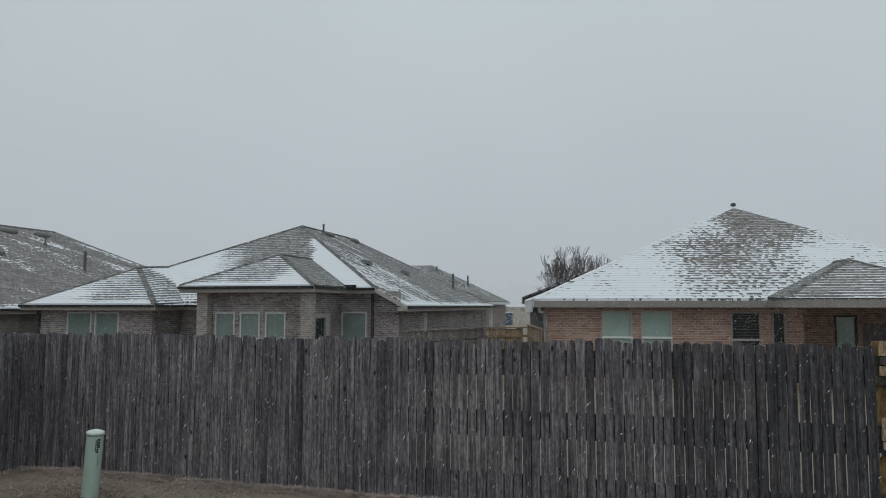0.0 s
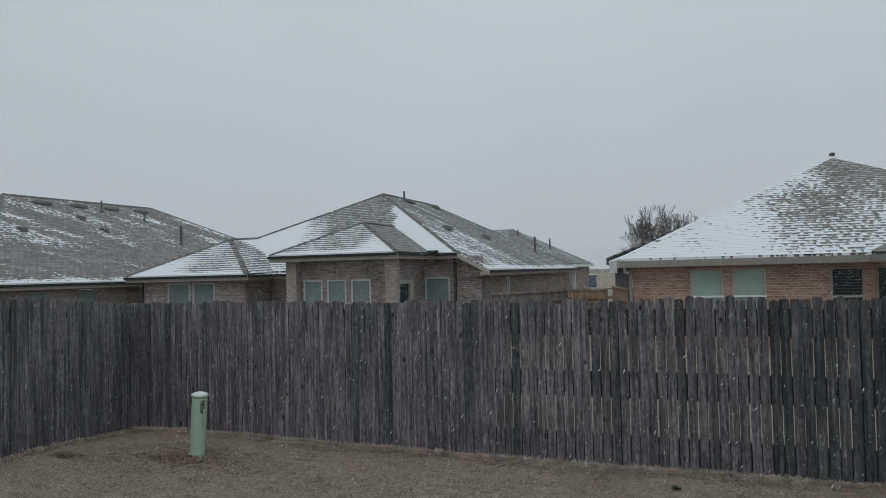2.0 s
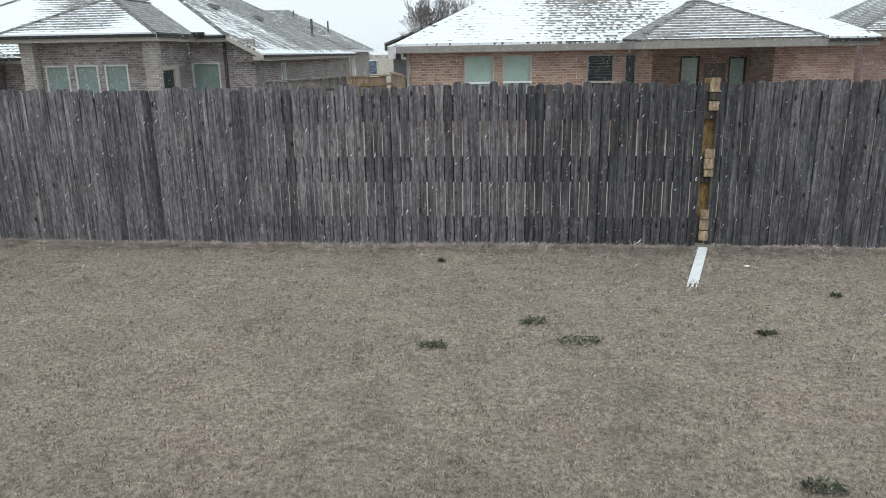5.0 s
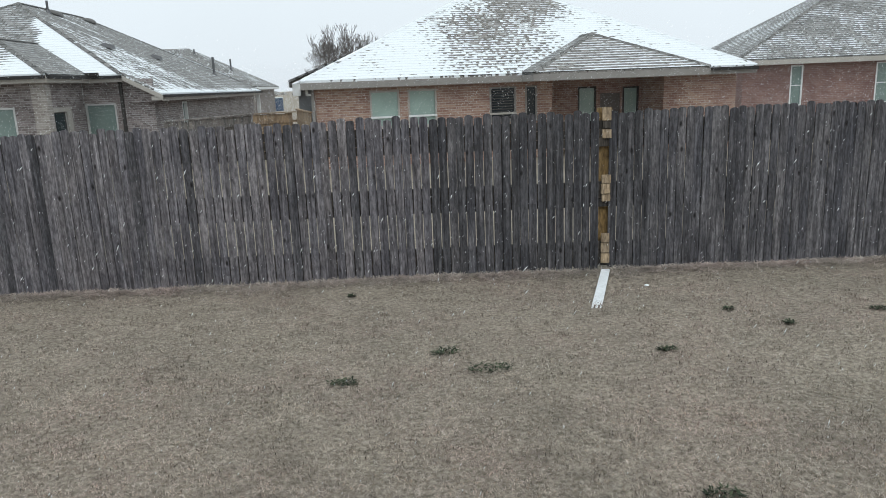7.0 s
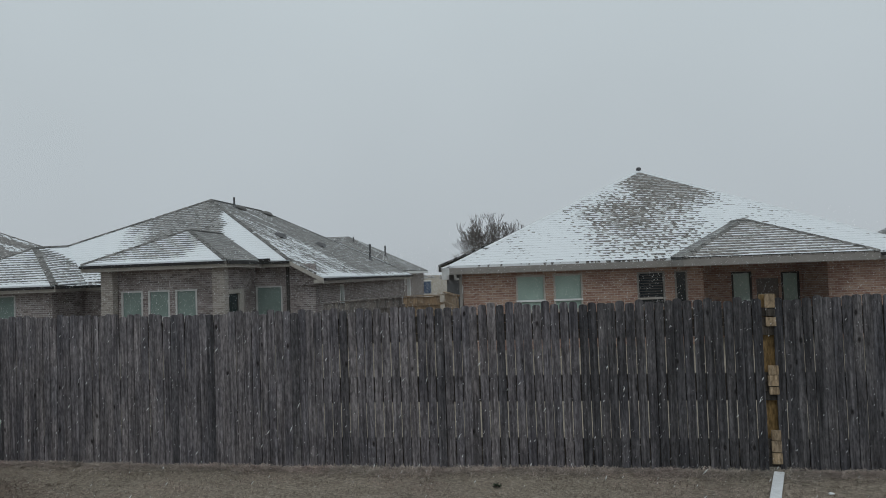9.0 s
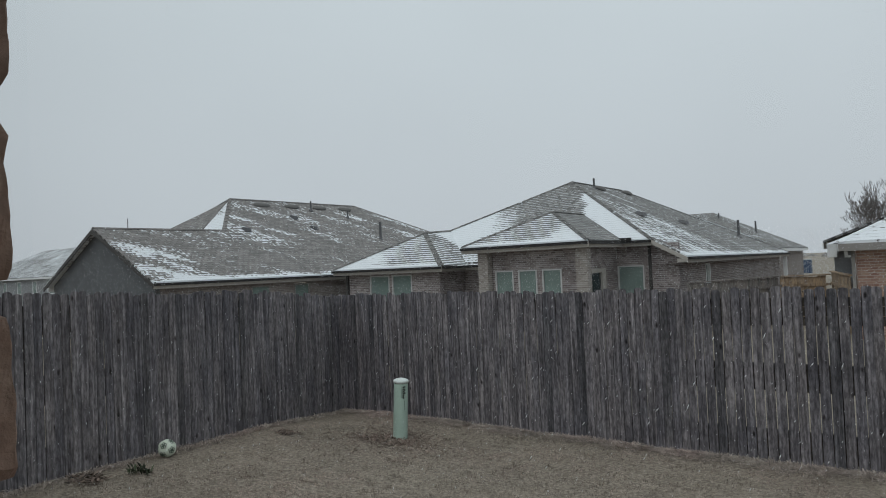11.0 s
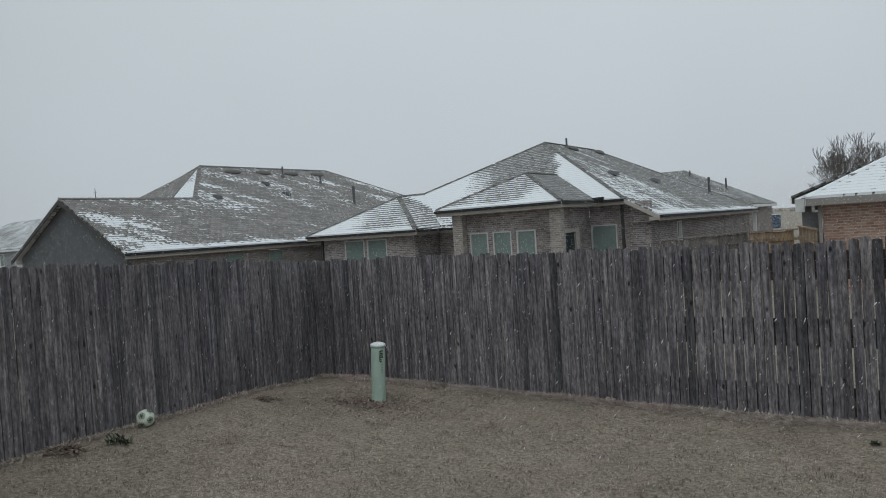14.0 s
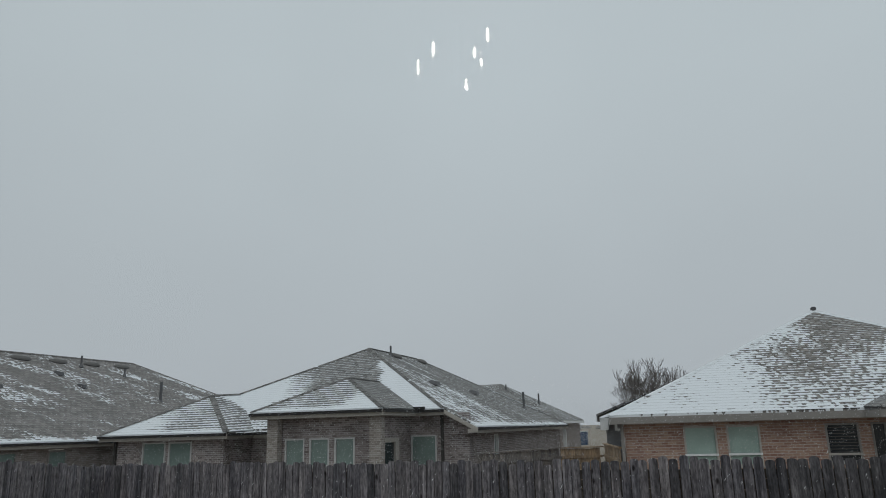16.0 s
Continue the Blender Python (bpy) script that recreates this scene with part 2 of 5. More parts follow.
M_VINYL = plain("pale_vinyl_frame", (0.66, 0.69, 0.7), 0.35, vary=0.08)
M_INSIDE = plain("dim_room_paint", (0.16, 0.12, 0.09), 0.9)
M_FRAME = plain("dull_window_frame_paint", (0.5, 0.505, 0.5), 0.6, vary=0.08, scale=3)
M_BRICK1 = brick("greybrown_brick", (0.15, 0.122, 0.118), (0.345, 0.3, 0.292), (0.45, 0.435, 0.43), (0.11, 0.088, 0.086))
M_BRICK2 = brick("red_orange_brick", (0.27, 0.145, 0.11), (0.42, 0.28, 0.21), (0.47, 0.42, 0.38), (0.19, 0.1, 0.09))
M_BRICK3 = brick("dark_brown_brick", (0.19, 0.16, 0.148), (0.3, 0.26, 0.243), (0.36, 0.34, 0.325), (0.14, 0.112, 0.105))
M_BRICKPALE = brick("pale_column_brick", (0.22, 0.19, 0.17), (0.34, 0.31, 0.285), (0.42, 0.4, 0.38), (0.17, 0.14, 0.125))
M_BRICK4 = brick("rose_brick", (0.22, 0.115, 0.1), (0.3, 0.18, 0.155), (0.3, 0.27, 0.25), (0.14, 0.075, 0.07))
GREY_D, GREY_L = (0.13, 0.127, 0.123), (0.24, 0.235, 0.225)
BRN_D, BRN_L = (0.14, 0.13, 0.119), (0.24, 0.222, 0.203)

# ---- building helpers ----


def part(name, bm, material, parent=None, label=""):
    """Links a bmesh as one mesh object, under a thing or a part."""
    me = bpy.data.meshes.new(name)
    bm.to_mesh(me)
    bm.free()
    me.materials.append(material)
    ob = new(name, me)
    if parent is not None:
        ob.parent = parent
    if label:
        tagged(ob, label)
    return ob


def thing(name, label, category, m=None, group="", kind=""):
    ob = tagged(new(name), label, category, group, kind)
    if m is not None:
        ob.matrix_basis = m
    return ob


def box_in(bm, lo, hi, m=None):
    vs = [bm.verts.new((x, y, z)) for z in (lo[2], hi[2]) for y in (lo[1], hi[1]) for x in (lo[0], hi[0])]
    if m is not None:
        for v in vs:
            v.co = m @ v.co
    for f in ((0, 2, 3, 1), (4, 5, 7, 6), (0, 1, 5, 4), (2, 6, 7, 3), (0, 4, 6, 2), (1, 3, 7, 5)):
        bm.faces.new([vs[i] for i in f])
    return vs


def uv_box(bm):
    """Metre-true uv on every face: along the horizontal and up."""
    lay = bm.loops.layers.uv.verify()
    for f in bm.faces:
        f.normal_update()
        n = f.normal
        for lp in f.loops:
            x, y, z = lp.vert.co
            lp[lay].uv = (x, y) if abs(n.z) > 0.8 else ((x, z) if abs(n.y) > abs(n.x) else (y, z))
    return bm


def box(lo, hi, bevel=0.0):
    bm = bmesh.new()
    box_in(bm, lo, hi)
    if bevel:
        bmesh.ops.bevel(bm, geom=bm.edges[:], offset=bevel, segments=2, affect="EDGES")
    return uv_box(bm)


def tube(p, q, r, r2=None, sides=12):
    bm = bmesh.new()
    p, q = Vector(p), Vector(q)
    m = Matrix.Translation((p + q) / 2) @ (q - p).to_track_quat("Z", "Y").to_matrix().to_4x4()
    bmesh.ops.create_cone(bm, cap_ends=True, segments=sides, radius1=r, radius2=r if r2 is None else r2, depth=(q - p).length, matrix=m)
    return bm


def wall_panel(axis, at, thick, a0, a1, z0, z1, holes=()):
    """A wall along x (axis 'x', outer face at y=at) or along y (outer face at x=at), with openings (a0, a1, z0, z1) right through."""
    bm = bmesh.new()
    xs = sorted({a0, a1, *[h[0] for h in holes], *[h[1] for h in holes]})
    for l, r in zip(xs, xs[1:]):
        cuts = sorted((h[2], h[3]) for h in holes if h[0] < (l + r) / 2 < h[1])
        z = z0
        for c0, c1 in [*cuts, (z1, z1)]:
            if c0 > z + 1e-4:
                if axis == "x":
                    box_in(bm, (l, at, z), (r, at + thick, c0))
                else:
                    box_in(bm, (at, l, z), (at + thick, r, c0))
            z = c1
    bmesh.ops.remove_doubles(bm, verts=bm.verts[:], dist=1e-4)
    return uv_box(bm)


def roof_plane(pts, eave, thick=0.07):
    """A sloping roof slab; eave: the way along its courses; uv in metres, v up from the lowest edge."""
    bm = bmesh.new()
    pts = [Vector(p) for p in pts]
    n = (pts[1] - pts[0]).cross(pts[-1] - pts[0]).normalized()
    if n.z < 0:
        pts.reverse()
        n = -n
    e = Vector(eave).normalized()
    up = n.cross(e).normalized()
    if up.z < 0:
        up = -up
    low = min(p.dot(up) for p in pts)
    top = [bm.verts.new(p) for p in pts]
    bot = [bm.verts.new(p - Vector((0, 0, thick))) for p in pts]
    bm.faces.new(top)
    bm.faces.new(bot[::-1])
    k = len(pts)
    for i in range(k):
        bm.faces.new((top[i], bot[i], bot[(i + 1) % k], top[(i + 1) % k]))
    lay = bm.loops.layers.uv.verify()
    for f in bm.faces:
        for lp in f.loops:
            lp[lay].uv = (lp.vert.co.dot(e) + 50, lp.vert.co.dot(up) - low)
    return bm


def ridge_cap(parent, p, q, mat, r=0.11):
    """A line of bent cap shingles along a ridge or hip, lapped like scales."""
    bm = bmesh.new()
    p, q = Vector(p), Vector(q)
    n = max(2, int((q - p).length / 0.3))
    m0 = (q - p).to_track_quat("X", "Z").to_matrix().to_4x4()
    for i in range(n):
        a = p.lerp(q, i / n)
        m = Matrix.Translation(a + Vector((0, 0, 0.03))) @ m0
        l = (q - p).length / n * 1.06
        vs = [bm.verts.new(m @ Vector(c)) for c in ((0, -r, -0.05), (0, 0, 0.012), (0, r, -0.05), (l, -r, -0.065), (l, 0, 0), (l, r, -0.065))]
        bm.faces.new((vs[0], vs[1], vs[4], vs[3]))
        bm.faces.new((vs[1], vs[2], vs[5], vs[4]))
    lay = bm.loops.layers.uv.verify()
    for f in bm.faces:
        for lp in f.loops:
            lp[lay].uv = (lp.vert.co.x + 20, lp.vert.co.z)
    return part("ridge_cap", bm, mat, parent)


def beam(p, q, w, h):
    """A board from p to q, w thick across and h high below the line."""
    bm = bmesh.new()
    p, q = Vector(p), Vector(q)
    d = (q - p).normalized()
    s = d.cross(Vector((0, 0, 1))).normalized() * w / 2
    dz = Vector((0, 0, h))
    vs = [bm.verts.new(c) for c in (p - s, p + s, q + s, q - s, p - s - dz, p + s - dz, q + s - dz, q - s - dz)]
    for f in ((0, 1, 2, 3), (4, 7, 6, 5), (0, 4, 5, 1), (1, 5, 6, 2), (2, 6, 7, 3), (3, 7, 4, 0)):
        bm.faces.new([vs[i] for i in f])
    return uv_box(bm)


def window_unit(parent, x0, x1, y, z0, z1, pane, trim, split=True):
    """A window set in a wall along x whose outer face is at y: frame, two sashes, panes, sill."""
    w = tagged(new("window"), "pale framed window")
    w.parent = parent
    bm = bmesh.new()
    f = 0.055
    box_in(bm, (x0, y - 0.015, z0), (x0 + f, y + 0.09, z1))
    box_in(bm, (x1 - f, y - 0.015, z0), (x1, y + 0.09, z1))
    box_in(bm, (x0 + f, y - 0.015, z1 - f), (x1 - f, y + 0.09, z1))
    box_in(bm, (x0 + f, y - 0.015, z0), (x1 - f, y + 0.09, z0 + f))
    part("window_frame", uv_box(bm), trim, w)
    zm = (z0 + z1) / 2
    if split:
        part("meeting_rail", box((x0 + f, y + 0.03, zm - 0.02), (x1 - f, y + 0.085, zm + 0.02)), trim, w)
        part("pane", box((x0 + f, y + 0.05, zm + 0.02), (x1 - f, y + 0.06, z1 - f)), pane, w)
        part("pane", box((x0 + f, y + 0.062, z0 + f), (x1 - f, y + 0.072, zm - 0.02)), pane, w)
    else:
        part("pane", box((x0 + f, y + 0.05, z0 + f), (x1 - f, y + 0.06, z1 - f)), pane, w)
    part("sill", box((x0 - 0.04, y - 0.05, z0 - 0.05), (x1 + 0.04, y + 0.05, z0 - 0.003), 0.005), trim, w)
    return w


def vent_pipe(parent, x, y, z, h, r=0.05):
    p = part("vent_pipe", tube((x, y, z - 0.2), (x, y, z + h), r), M_PIPE, parent)
    part("flashing", tube((x, y, z - 0.08), (x, y, z + 0.12), r * 2.6, r * 1.1), M_PIPE, p)


def roof_vent(parent, x, y, z, turn, w=0.45):
    """A low metal slant vent."""
    bm = bmesh.new()
    m = pose(x, y, z, 0, 0, turn)
    vs = [bm.verts.new(m @ Vector(c)) for c in ((-w / 2, -0.2, -0.06), (w / 2, -0.2, -0.06), (w / 2, 0.3, 0.1), (-w / 2, 0.3, 0.1), (-w / 2.6, -0.16, 0.12), (w / 2.6, -0.16, 0.12), (w / 2.6, 0.14, 0.2), (-w / 2.6, 0.14, 0.2))]
    for f in ((0, 3, 2, 1), (4, 5, 6, 7), (0, 1, 5, 4), (1, 2, 6, 5), (2, 3, 7, 6), (3, 0, 4, 7)):
        bm.faces.new([vs[i] for i in f])
    part("roof_vent", bm, M_PIPE, parent)


def turtle_vent(parent, x, y, z, tilt, w=1.0, turn=0):
    """A wide low domed roof vent lying on the slope."""
    bm = bmesh.new()
    m = pose(x, y, z, 0, 0, turn) @ pose(0, 0, 0, 0, -tilt, 0)
    prev = None
    for k in range(6):
        a = math.pi / 2 * k / 5
        ring = [bm.verts.new(m @ Vector((0.24 * math.cos(a) * math.cos(c), w / 2 * math.cos(a) ** 0.6 * math.sin(c) if k < 5 else 0.02 * math.sin(c), 0.02 + 0.13 * math.sin(a)))) for c in (math.tau * i / 16 for i in range(16))]
        if prev:
            for i in range(16):
                bm.faces.new((prev[i], prev[(i + 1) % 16], ring[(i + 1) % 16], ring[i])).smooth = True
        prev = ring
    bm.faces.new(prev)
    bmesh.ops.recalc_face_normals(bm, faces=bm.faces[:])
    part("roof_vent", bm, M_VENT, parent, "low brown domed roof vent")


def smooth(x):
    x = min(1, max(0, x))
    return x * x * (3 - 2 * x)


def ground_z(x, y):
    rise = 0.045 * max(0.0, 8.2 - max(y, 0.0)) * smooth((-x - 4.6) / 2.6)
    far = -0.3 * smooth((y - 9.5) / 8)
    lump = 0.02 * noise.noise((x * 0.9, y * 0.9, 0.3)) + 0.008 * noise.noise((x * 3.1, y * 3.1, 1.7))
    mound = 0.012 * math.exp(-((x + 6.6) ** 2 + (y - 7.4) ** 2) / 1.2)
    return rise + far + lump + mound - 0.055 * smooth((y - 5.8) / 2.2) * (1 - smooth((y - 12) / 4))

# ---- ground ----
M_EARTH, t_, b_ = nodes_of("dormant_lawn_soil", 0.95)
v_ = coords(t_)
c_ = ramp_of(t_, noise_of(t_, 26, 6, v_), [(0.3, (0.105, 0.09, 0.072)), (0.52, (0.255, 0.222, 0.182)), (0.75, (0.425, 0.385, 0.33))])
c_ = mix_of(t_, 0.55, c_, ramp_of(t_, noise_of(t_, 0.9, 4, v_), [(0.35, (0.75, 0.72, 0.66)), (0.65, (1.2, 1.15, 1.08))]), "MULTIPLY")
t_.links.new(c_, b_.inputs["Base Color"])
bump_of(t_, b_, noise_of(t_, 55, 4, v_), 0.7, 0.02)


def axis_steps(fine0, fine1, step, far):
    a, s, out = fine1, step, []
    k = fine0
    while k < fine1:
        out.append(k)
        k += step
    while a < far:
        out.append(a)
        s *= 1.5
        a += s
    a, s, left = fine0, step, []
    while a > -far:
        s *= 1.5
        a -= s
        left.append(a)
    return left[::-1] + out


bm = bmesh.new()
gx, gy = axis_steps(-9, 10, 0.2, 2500), axis_steps(0.4, 9.4, 0.2, 2500)
grid = [[bm.verts.new((x, y, ground_z(x, y))) for x in gx] for y in gy]
for j in range(len(gy) - 1):
    for i in range(len(gx) - 1):
        bm.faces.new((grid[j][i], grid[j][i + 1], grid[j + 1][i + 1], grid[j + 1][i])).smooth = True
tagged(part("ground", bm, M_EARTH), "dormant tan lawn soil reaching to the horizon", "ground", kind="structure")


def blade_mat(name, stops):
    m, t, b = nodes_of(name, 0.85)
    g = t.nodes.new("ShaderNodeNewGeometry")
    col = ramp_of(t, g.outputs["Random Per Island"], stops)
    blot = ramp_of(t, noise_of(t, 1.7, 6, coords(t), 0.7), [(0.32, (0.58, 0.56, 0.55)), (0.5, (1.0, 0.97, 0.95)), (0.68, (1.26, 1.24, 1.22))])
    spot = ramp_of(t, noise_of(t, 8.0, 4, coords(t, scale=(1.0, 1.0, 0.0)), 0.65), [(0.36, (0.55, 0.54, 0.54)), (0.5, (1.0, 1.0, 1.0)), (0.64, (1.25, 1.24, 1.23))])
    col = mix_of(t, 0.75, col, spot, "MULTIPLY")
    hue = ramp_of(t, noise_of(t, 0.75, 4, coords(t, scale=(1.0, 1.0, 0.0)), 0.6), [(0.36, (0.97, 0.99, 1.03)), (0.5, (1.02, 1.0, 1.07)), (0.64, (1.09, 0.99, 1.08))])
    t.links.new(mix_of(t, 1.0, mix_of(t, 0.7, col, blot, "MULTIPLY"), hue, "MULTIPLY"), b.inputs["Base Color"])
    return m


M_GRASS = blade_mat("dry_grass", [(0.0, (0.15, 0.124, 0.1)), (0.3, (0.32, 0.275, 0.215)), (0.6, (0.44, 0.385, 0.312)), (0.88, (0.51, 0.457, 0.385)), (0.94, (0.4, 0.29, 0.21)), (1.0, (0.24, 0.24, 0.15))])
M_TUFT = blade_mat("dry_long_grass", [(0.0, (0.07, 0.058, 0.046)), (0.35, (0.2, 0.168, 0.132)), (0.75, (0.38, 0.325, 0.26)), (1.0, (0.5, 0.44, 0.36))])
M_MAT = blade_mat("pale_matted_grass", [(0.0, (0.16, 0.135, 0.11)), (0.5, (0.4, 0.35, 0.29)), (1.0, (0.6, 0.54, 0.46))])
M_WEED = blade_mat("dark_green_weed", [(0.0, (0.012, 0.02, 0.01)), (0.6, (0.03, 0.05, 0.022)), (1.0, (0.075, 0.1, 0.05))])
M_LITTER = blade_mat("brown_dead_leaf", [(0.0, (0.06, 0.046, 0.036)), (0.6, (0.17, 0.128, 0.098)), (1.0, (0.3, 0.235, 0.18))])


def blades(name, x, y, rng, length, width, flat, mat, lift=0.0):
    """Many bent blades in one mesh: each is a narrow kite of two triangles, leaning every way."""
    n = len(x)
    z = np.array([ground_z(a, b) for a, b in zip(x, y)]) + lift
    az = rng.uniform(0, 2 * np.pi, n)
    el = rng.uniform(flat[0], flat[1], n)
    ln = length * rng.uniform(0.5, 1.4, n)
    w = width * rng.uniform(0.6, 1.4, n)
    dx, dy, dz = np.cos(az) * np.cos(el), np.sin(az) * np.cos(el), np.sin(el)
    px, py = -np.sin(az) * w, np.cos(az) * w
    base = np.stack([x, y, z], 1)
    midp = base + np.stack([dx * ln * 0.45, dy * ln * 0.45, dz * ln * 0.6], 1)
    tip = base + np.stack([dx * ln, dy * ln, dz * ln * 0.85], 1)
    side = np.stack([px, py, np.zeros(n)], 1)
    co = np.stack([base, midp - side, tip, midp + side], 1).reshape(-1, 3)
    me = bpy.data.meshes.new(name)
    me.vertices.add(4 * n)
    me.vertices.foreach_set("co", co.ravel())
    me.loops.add(4 * n)
    me.loops.foreach_set("vertex_index", np.arange(4 * n))
    me.polygons.add(n)
    me.polygons.foreach_set("loop_start", np.arange(0, 4 * n, 4))
    me.polygons.foreach_set("loop_total", np.full(n, 4))
    me.update(calc_edges=True)
    me.materials.append(mat)
    return new(name, me)


rng = np.random.default_rng(4)
gy_ = np.concatenate([rng.uniform(1.0, 8.2, 420000), 1.6 + 6.2 * rng.beta(1.3, 2.6, 200000)])
gx_ = np.concatenate([rng.uniform(-8.6, 8.2, 420000), rng.normal(0.0, 3.0, 200000)])
inside = gx_ > -7.0 - 0.2 * (gy_ - 0.6)
gx_, gy_ = gx_[inside], gy_[inside]
tagged(blades("lawn_grass", gx_, gy_, rng, 0.026, 0.0019, (0.05, 1.0), M_GRASS), "short dormant tan lawn grass", "grass", kind="stuff")

# ---- yard fence ----
FENCE_Y, CORNER_X = 8.2, -8.55


def picket_mesh(k, mat):
    """A board with a rounded top, slightly warped."""
    r = random.Random(k)
    w = 0.0935 + r.uniform(-0.002, 0.003)
    h = 1.855 + r.uniform(-0.025, 0.025)
    prof = [(-w / 2, 0.0), (w / 2 + r.uniform(-0.003, 0.003), 0.0)]
    c = r.uniform(0.018, 0.032)
    for i in range(7):
        a = math.pi * i / 6
        prof.append((w / 2 * math.cos(a), h - c + c * math.sin(a)))
    bow = r.uniform(-0.012, 0.012)
    me_bm = bmesh.new()
    front, edge, back = [], [], []
    for x, z in prof:
        d = bow * math.sin(math.pi * z / h)
        front.append(me_bm.verts.new((x - math.copysign(0.0035, x) * (abs(x) > 0.02), -0.0085 + d, z)))
        edge.append(me_bm.verts.new((x, -0.004 + d, z)))
        back.append(me_bm.verts.new((x, 0.008 + d, z)))
    me_bm.faces.new(front)
    me_bm.faces.new(back[::-1])
    for i in range(len(prof)):
        j = (i + 1) % len(prof)
        me_bm.faces.new((front[i], edge[i], edge[j], front[j]))
        me_bm.faces.new((edge[i], back[i], back[j], edge[j]))
    bmesh.ops.recalc_face_normals(me_bm, faces=me_bm.faces[:])
    me = bpy.data.meshes.new("picket")
    me_bm.to_mesh(me)
    me_bm.free()
    me.materials.append(mat)
    return me


PICKETS = [picket_mesh(k, M_PICKET) for k in range(16)]
DARK_PICKETS = [picket_mesh(k + 40, M_PICKET_DARK) for k in range(12)]
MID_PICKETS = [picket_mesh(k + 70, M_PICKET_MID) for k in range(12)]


def fence_run(name, p, q, label, skip=(), loose=None, dark_from=99.0):
    """Pickets on three rails with posts behind, from p to q."""
    p, q = Vector((*p, 0)), Vector((*q, 0))
    L = (q - p).length
    turn = math.degrees(math.atan2(q.y - p.y, q.x - p.x))
    f = thing(name, label, "fence", pose(p.x, p.y, 0, 0, 0, turn))
    r = random.Random(len(name))
    back = 1
    for z in (0.05, 0.15, 0.25, 0.76, 0.86, 0.96, 1.46, 1.56, 1.66):
        bm_ = bmesh.new()
        n = max(1, int(L / 2.4))
        for i in range(n):
            a, b_ = p.lerp(q, i / n), p.lerp(q, (i + 1) / n)
            za, zb = ground_z(a.x, a.y), ground_z(b_.x, b_.y)
            s0, s1 = L * i / n, L * (i + 1) / n - 0.004
            vs = box_in(bm_, (s0, 0.012, z), (s1, 0.05, z + 0.094))
            for v in vs:
                v.co.z += za if v.co.x < (s0 + s1) / 2 else zb
        part("rail", bm_, M_RAIL, f)
    k = 0
    for i in range(int(L / 2.4) + 1):
        s = min(L - 0.05, i * 2.4)
        a = p.lerp(q, s / L)
        part("post", box((s - 0.045, 0.053, ground_z(a.x, a.y) - 0.3), (s + 0.045, 0.143, ground_z(a.x, a.y) + 1.72)), M_RAIL, f)
    s = -0.03
    while s < L - 0.03:
        gap = 0.0985 + r.uniform(-0.002, 0.002)
        if loose and loose[0] < s < loose[1]:
            gap += r.choice((0.0, 0.003, 0.0045, 0.006, 0.0075))
        if not any(a < s < b_ for a, b_ in skip):
            a = p.lerp(q, s / L)
            ob = new("picket", r.choice((DARK_PICKETS if r.random() < 0.75 and s < dark_from + 2.6 else MID_PICKETS) if s > dark_from else (MID_PICKETS if r.random() < 0.15 else PICKETS)))
            ob.parent = f
            ob.matrix_basis = pose(s, r.uniform(-0.006, 0.004), ground_z(a.x, a.y) + 0.01 + r.uniform(-0.016, 0.016), r.uniform(-0.3, 0.3), r.uniform(-0.25, 0.25), r.uniform(-4.0, 4.0) + (180 if r.random() < 0.5 else 0))
        s += gap
    return f


GAP_X = 2.24
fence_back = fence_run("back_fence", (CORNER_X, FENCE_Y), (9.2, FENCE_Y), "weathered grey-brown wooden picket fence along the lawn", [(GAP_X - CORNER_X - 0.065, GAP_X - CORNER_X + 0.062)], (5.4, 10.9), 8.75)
fence_side = fence_run("side_fence", (-7.02, 0.6), (CORNER_X + 0.02, FENCE_Y - 0.03), "weathered dark wooden picket fence on rising ground")
# fresh timber showing where one picket is missing
mend = thing("mended_post", "fresh yellow timber post with pale blocks in the fence gap", "fence post", pose(GAP_X, FENCE_Y + 0.03, 0))
part("upright", box((-0.08, 0.024, 0.0), (0.08, 0.11, 1.84), 0.004), M_POST, mend)
r_ = random.Random(5)
for z0, z1 in ((1.70, 1.85), (1.5, 1.6), (0.98, 1.08), (0.86, 0.975), (0.77, 0.85), (0.28, 0.39), (0.155, 0.275), (0.03, 0.145)):
    part("block", box((-0.052 + r_.uniform(-0.005, 0.005), -0.045, z0), (0.05 + r_.uniform(-0.005, 0.005), -0.019, z1), 0.003), M_BLOCK, mend)
part("dark_block", box((-0.045, -0.04, 1.61), (0.05, -0.019, 1.69), 0.003), M_RAIL, mend)

# ---- things in the yard ----
pz = ground_z(-6.14, 6.87)
ped = thing("utility_pedestal", "pale green plastic utility pedestal with a domed snowy cap", "utility box", pose(-6.185, 6.87, pz + 0.024, 0, 4.0, 0))
bm = bmesh.new()
bmesh.ops.create_cone(bm, cap_ends=True, segments=28, radius1=0.092, radius2=0.09, depth=0.72, matrix=Matrix.Translation((0, 0, 0.33)))
part("body", bm, M_GREEN, ped)
bm = bmesh.new()
prev = None
for rr, zz in ((0.091, 0.695), (0.0975, 0.697), (0.0985, 0.722), (0.095, 0.729), (0.065, 0.743), (0.03, 0.753), (0.004, 0.757)):
    ring = [bm.verts.new((rr * math.cos(math.tau * i / 28), rr * math.sin(math.tau * i / 28), zz)) for i in range(28)]
    if prev:
        for i in range(28):
            bm.faces.new((prev[i], prev[(i + 1) % 28], ring[(i + 1) % 28], ring[i])).smooth = True
    prev = ring
bm.faces.new(prev)
part("cap", bm, M_CAP, ped, "domed cap dusted with snow")


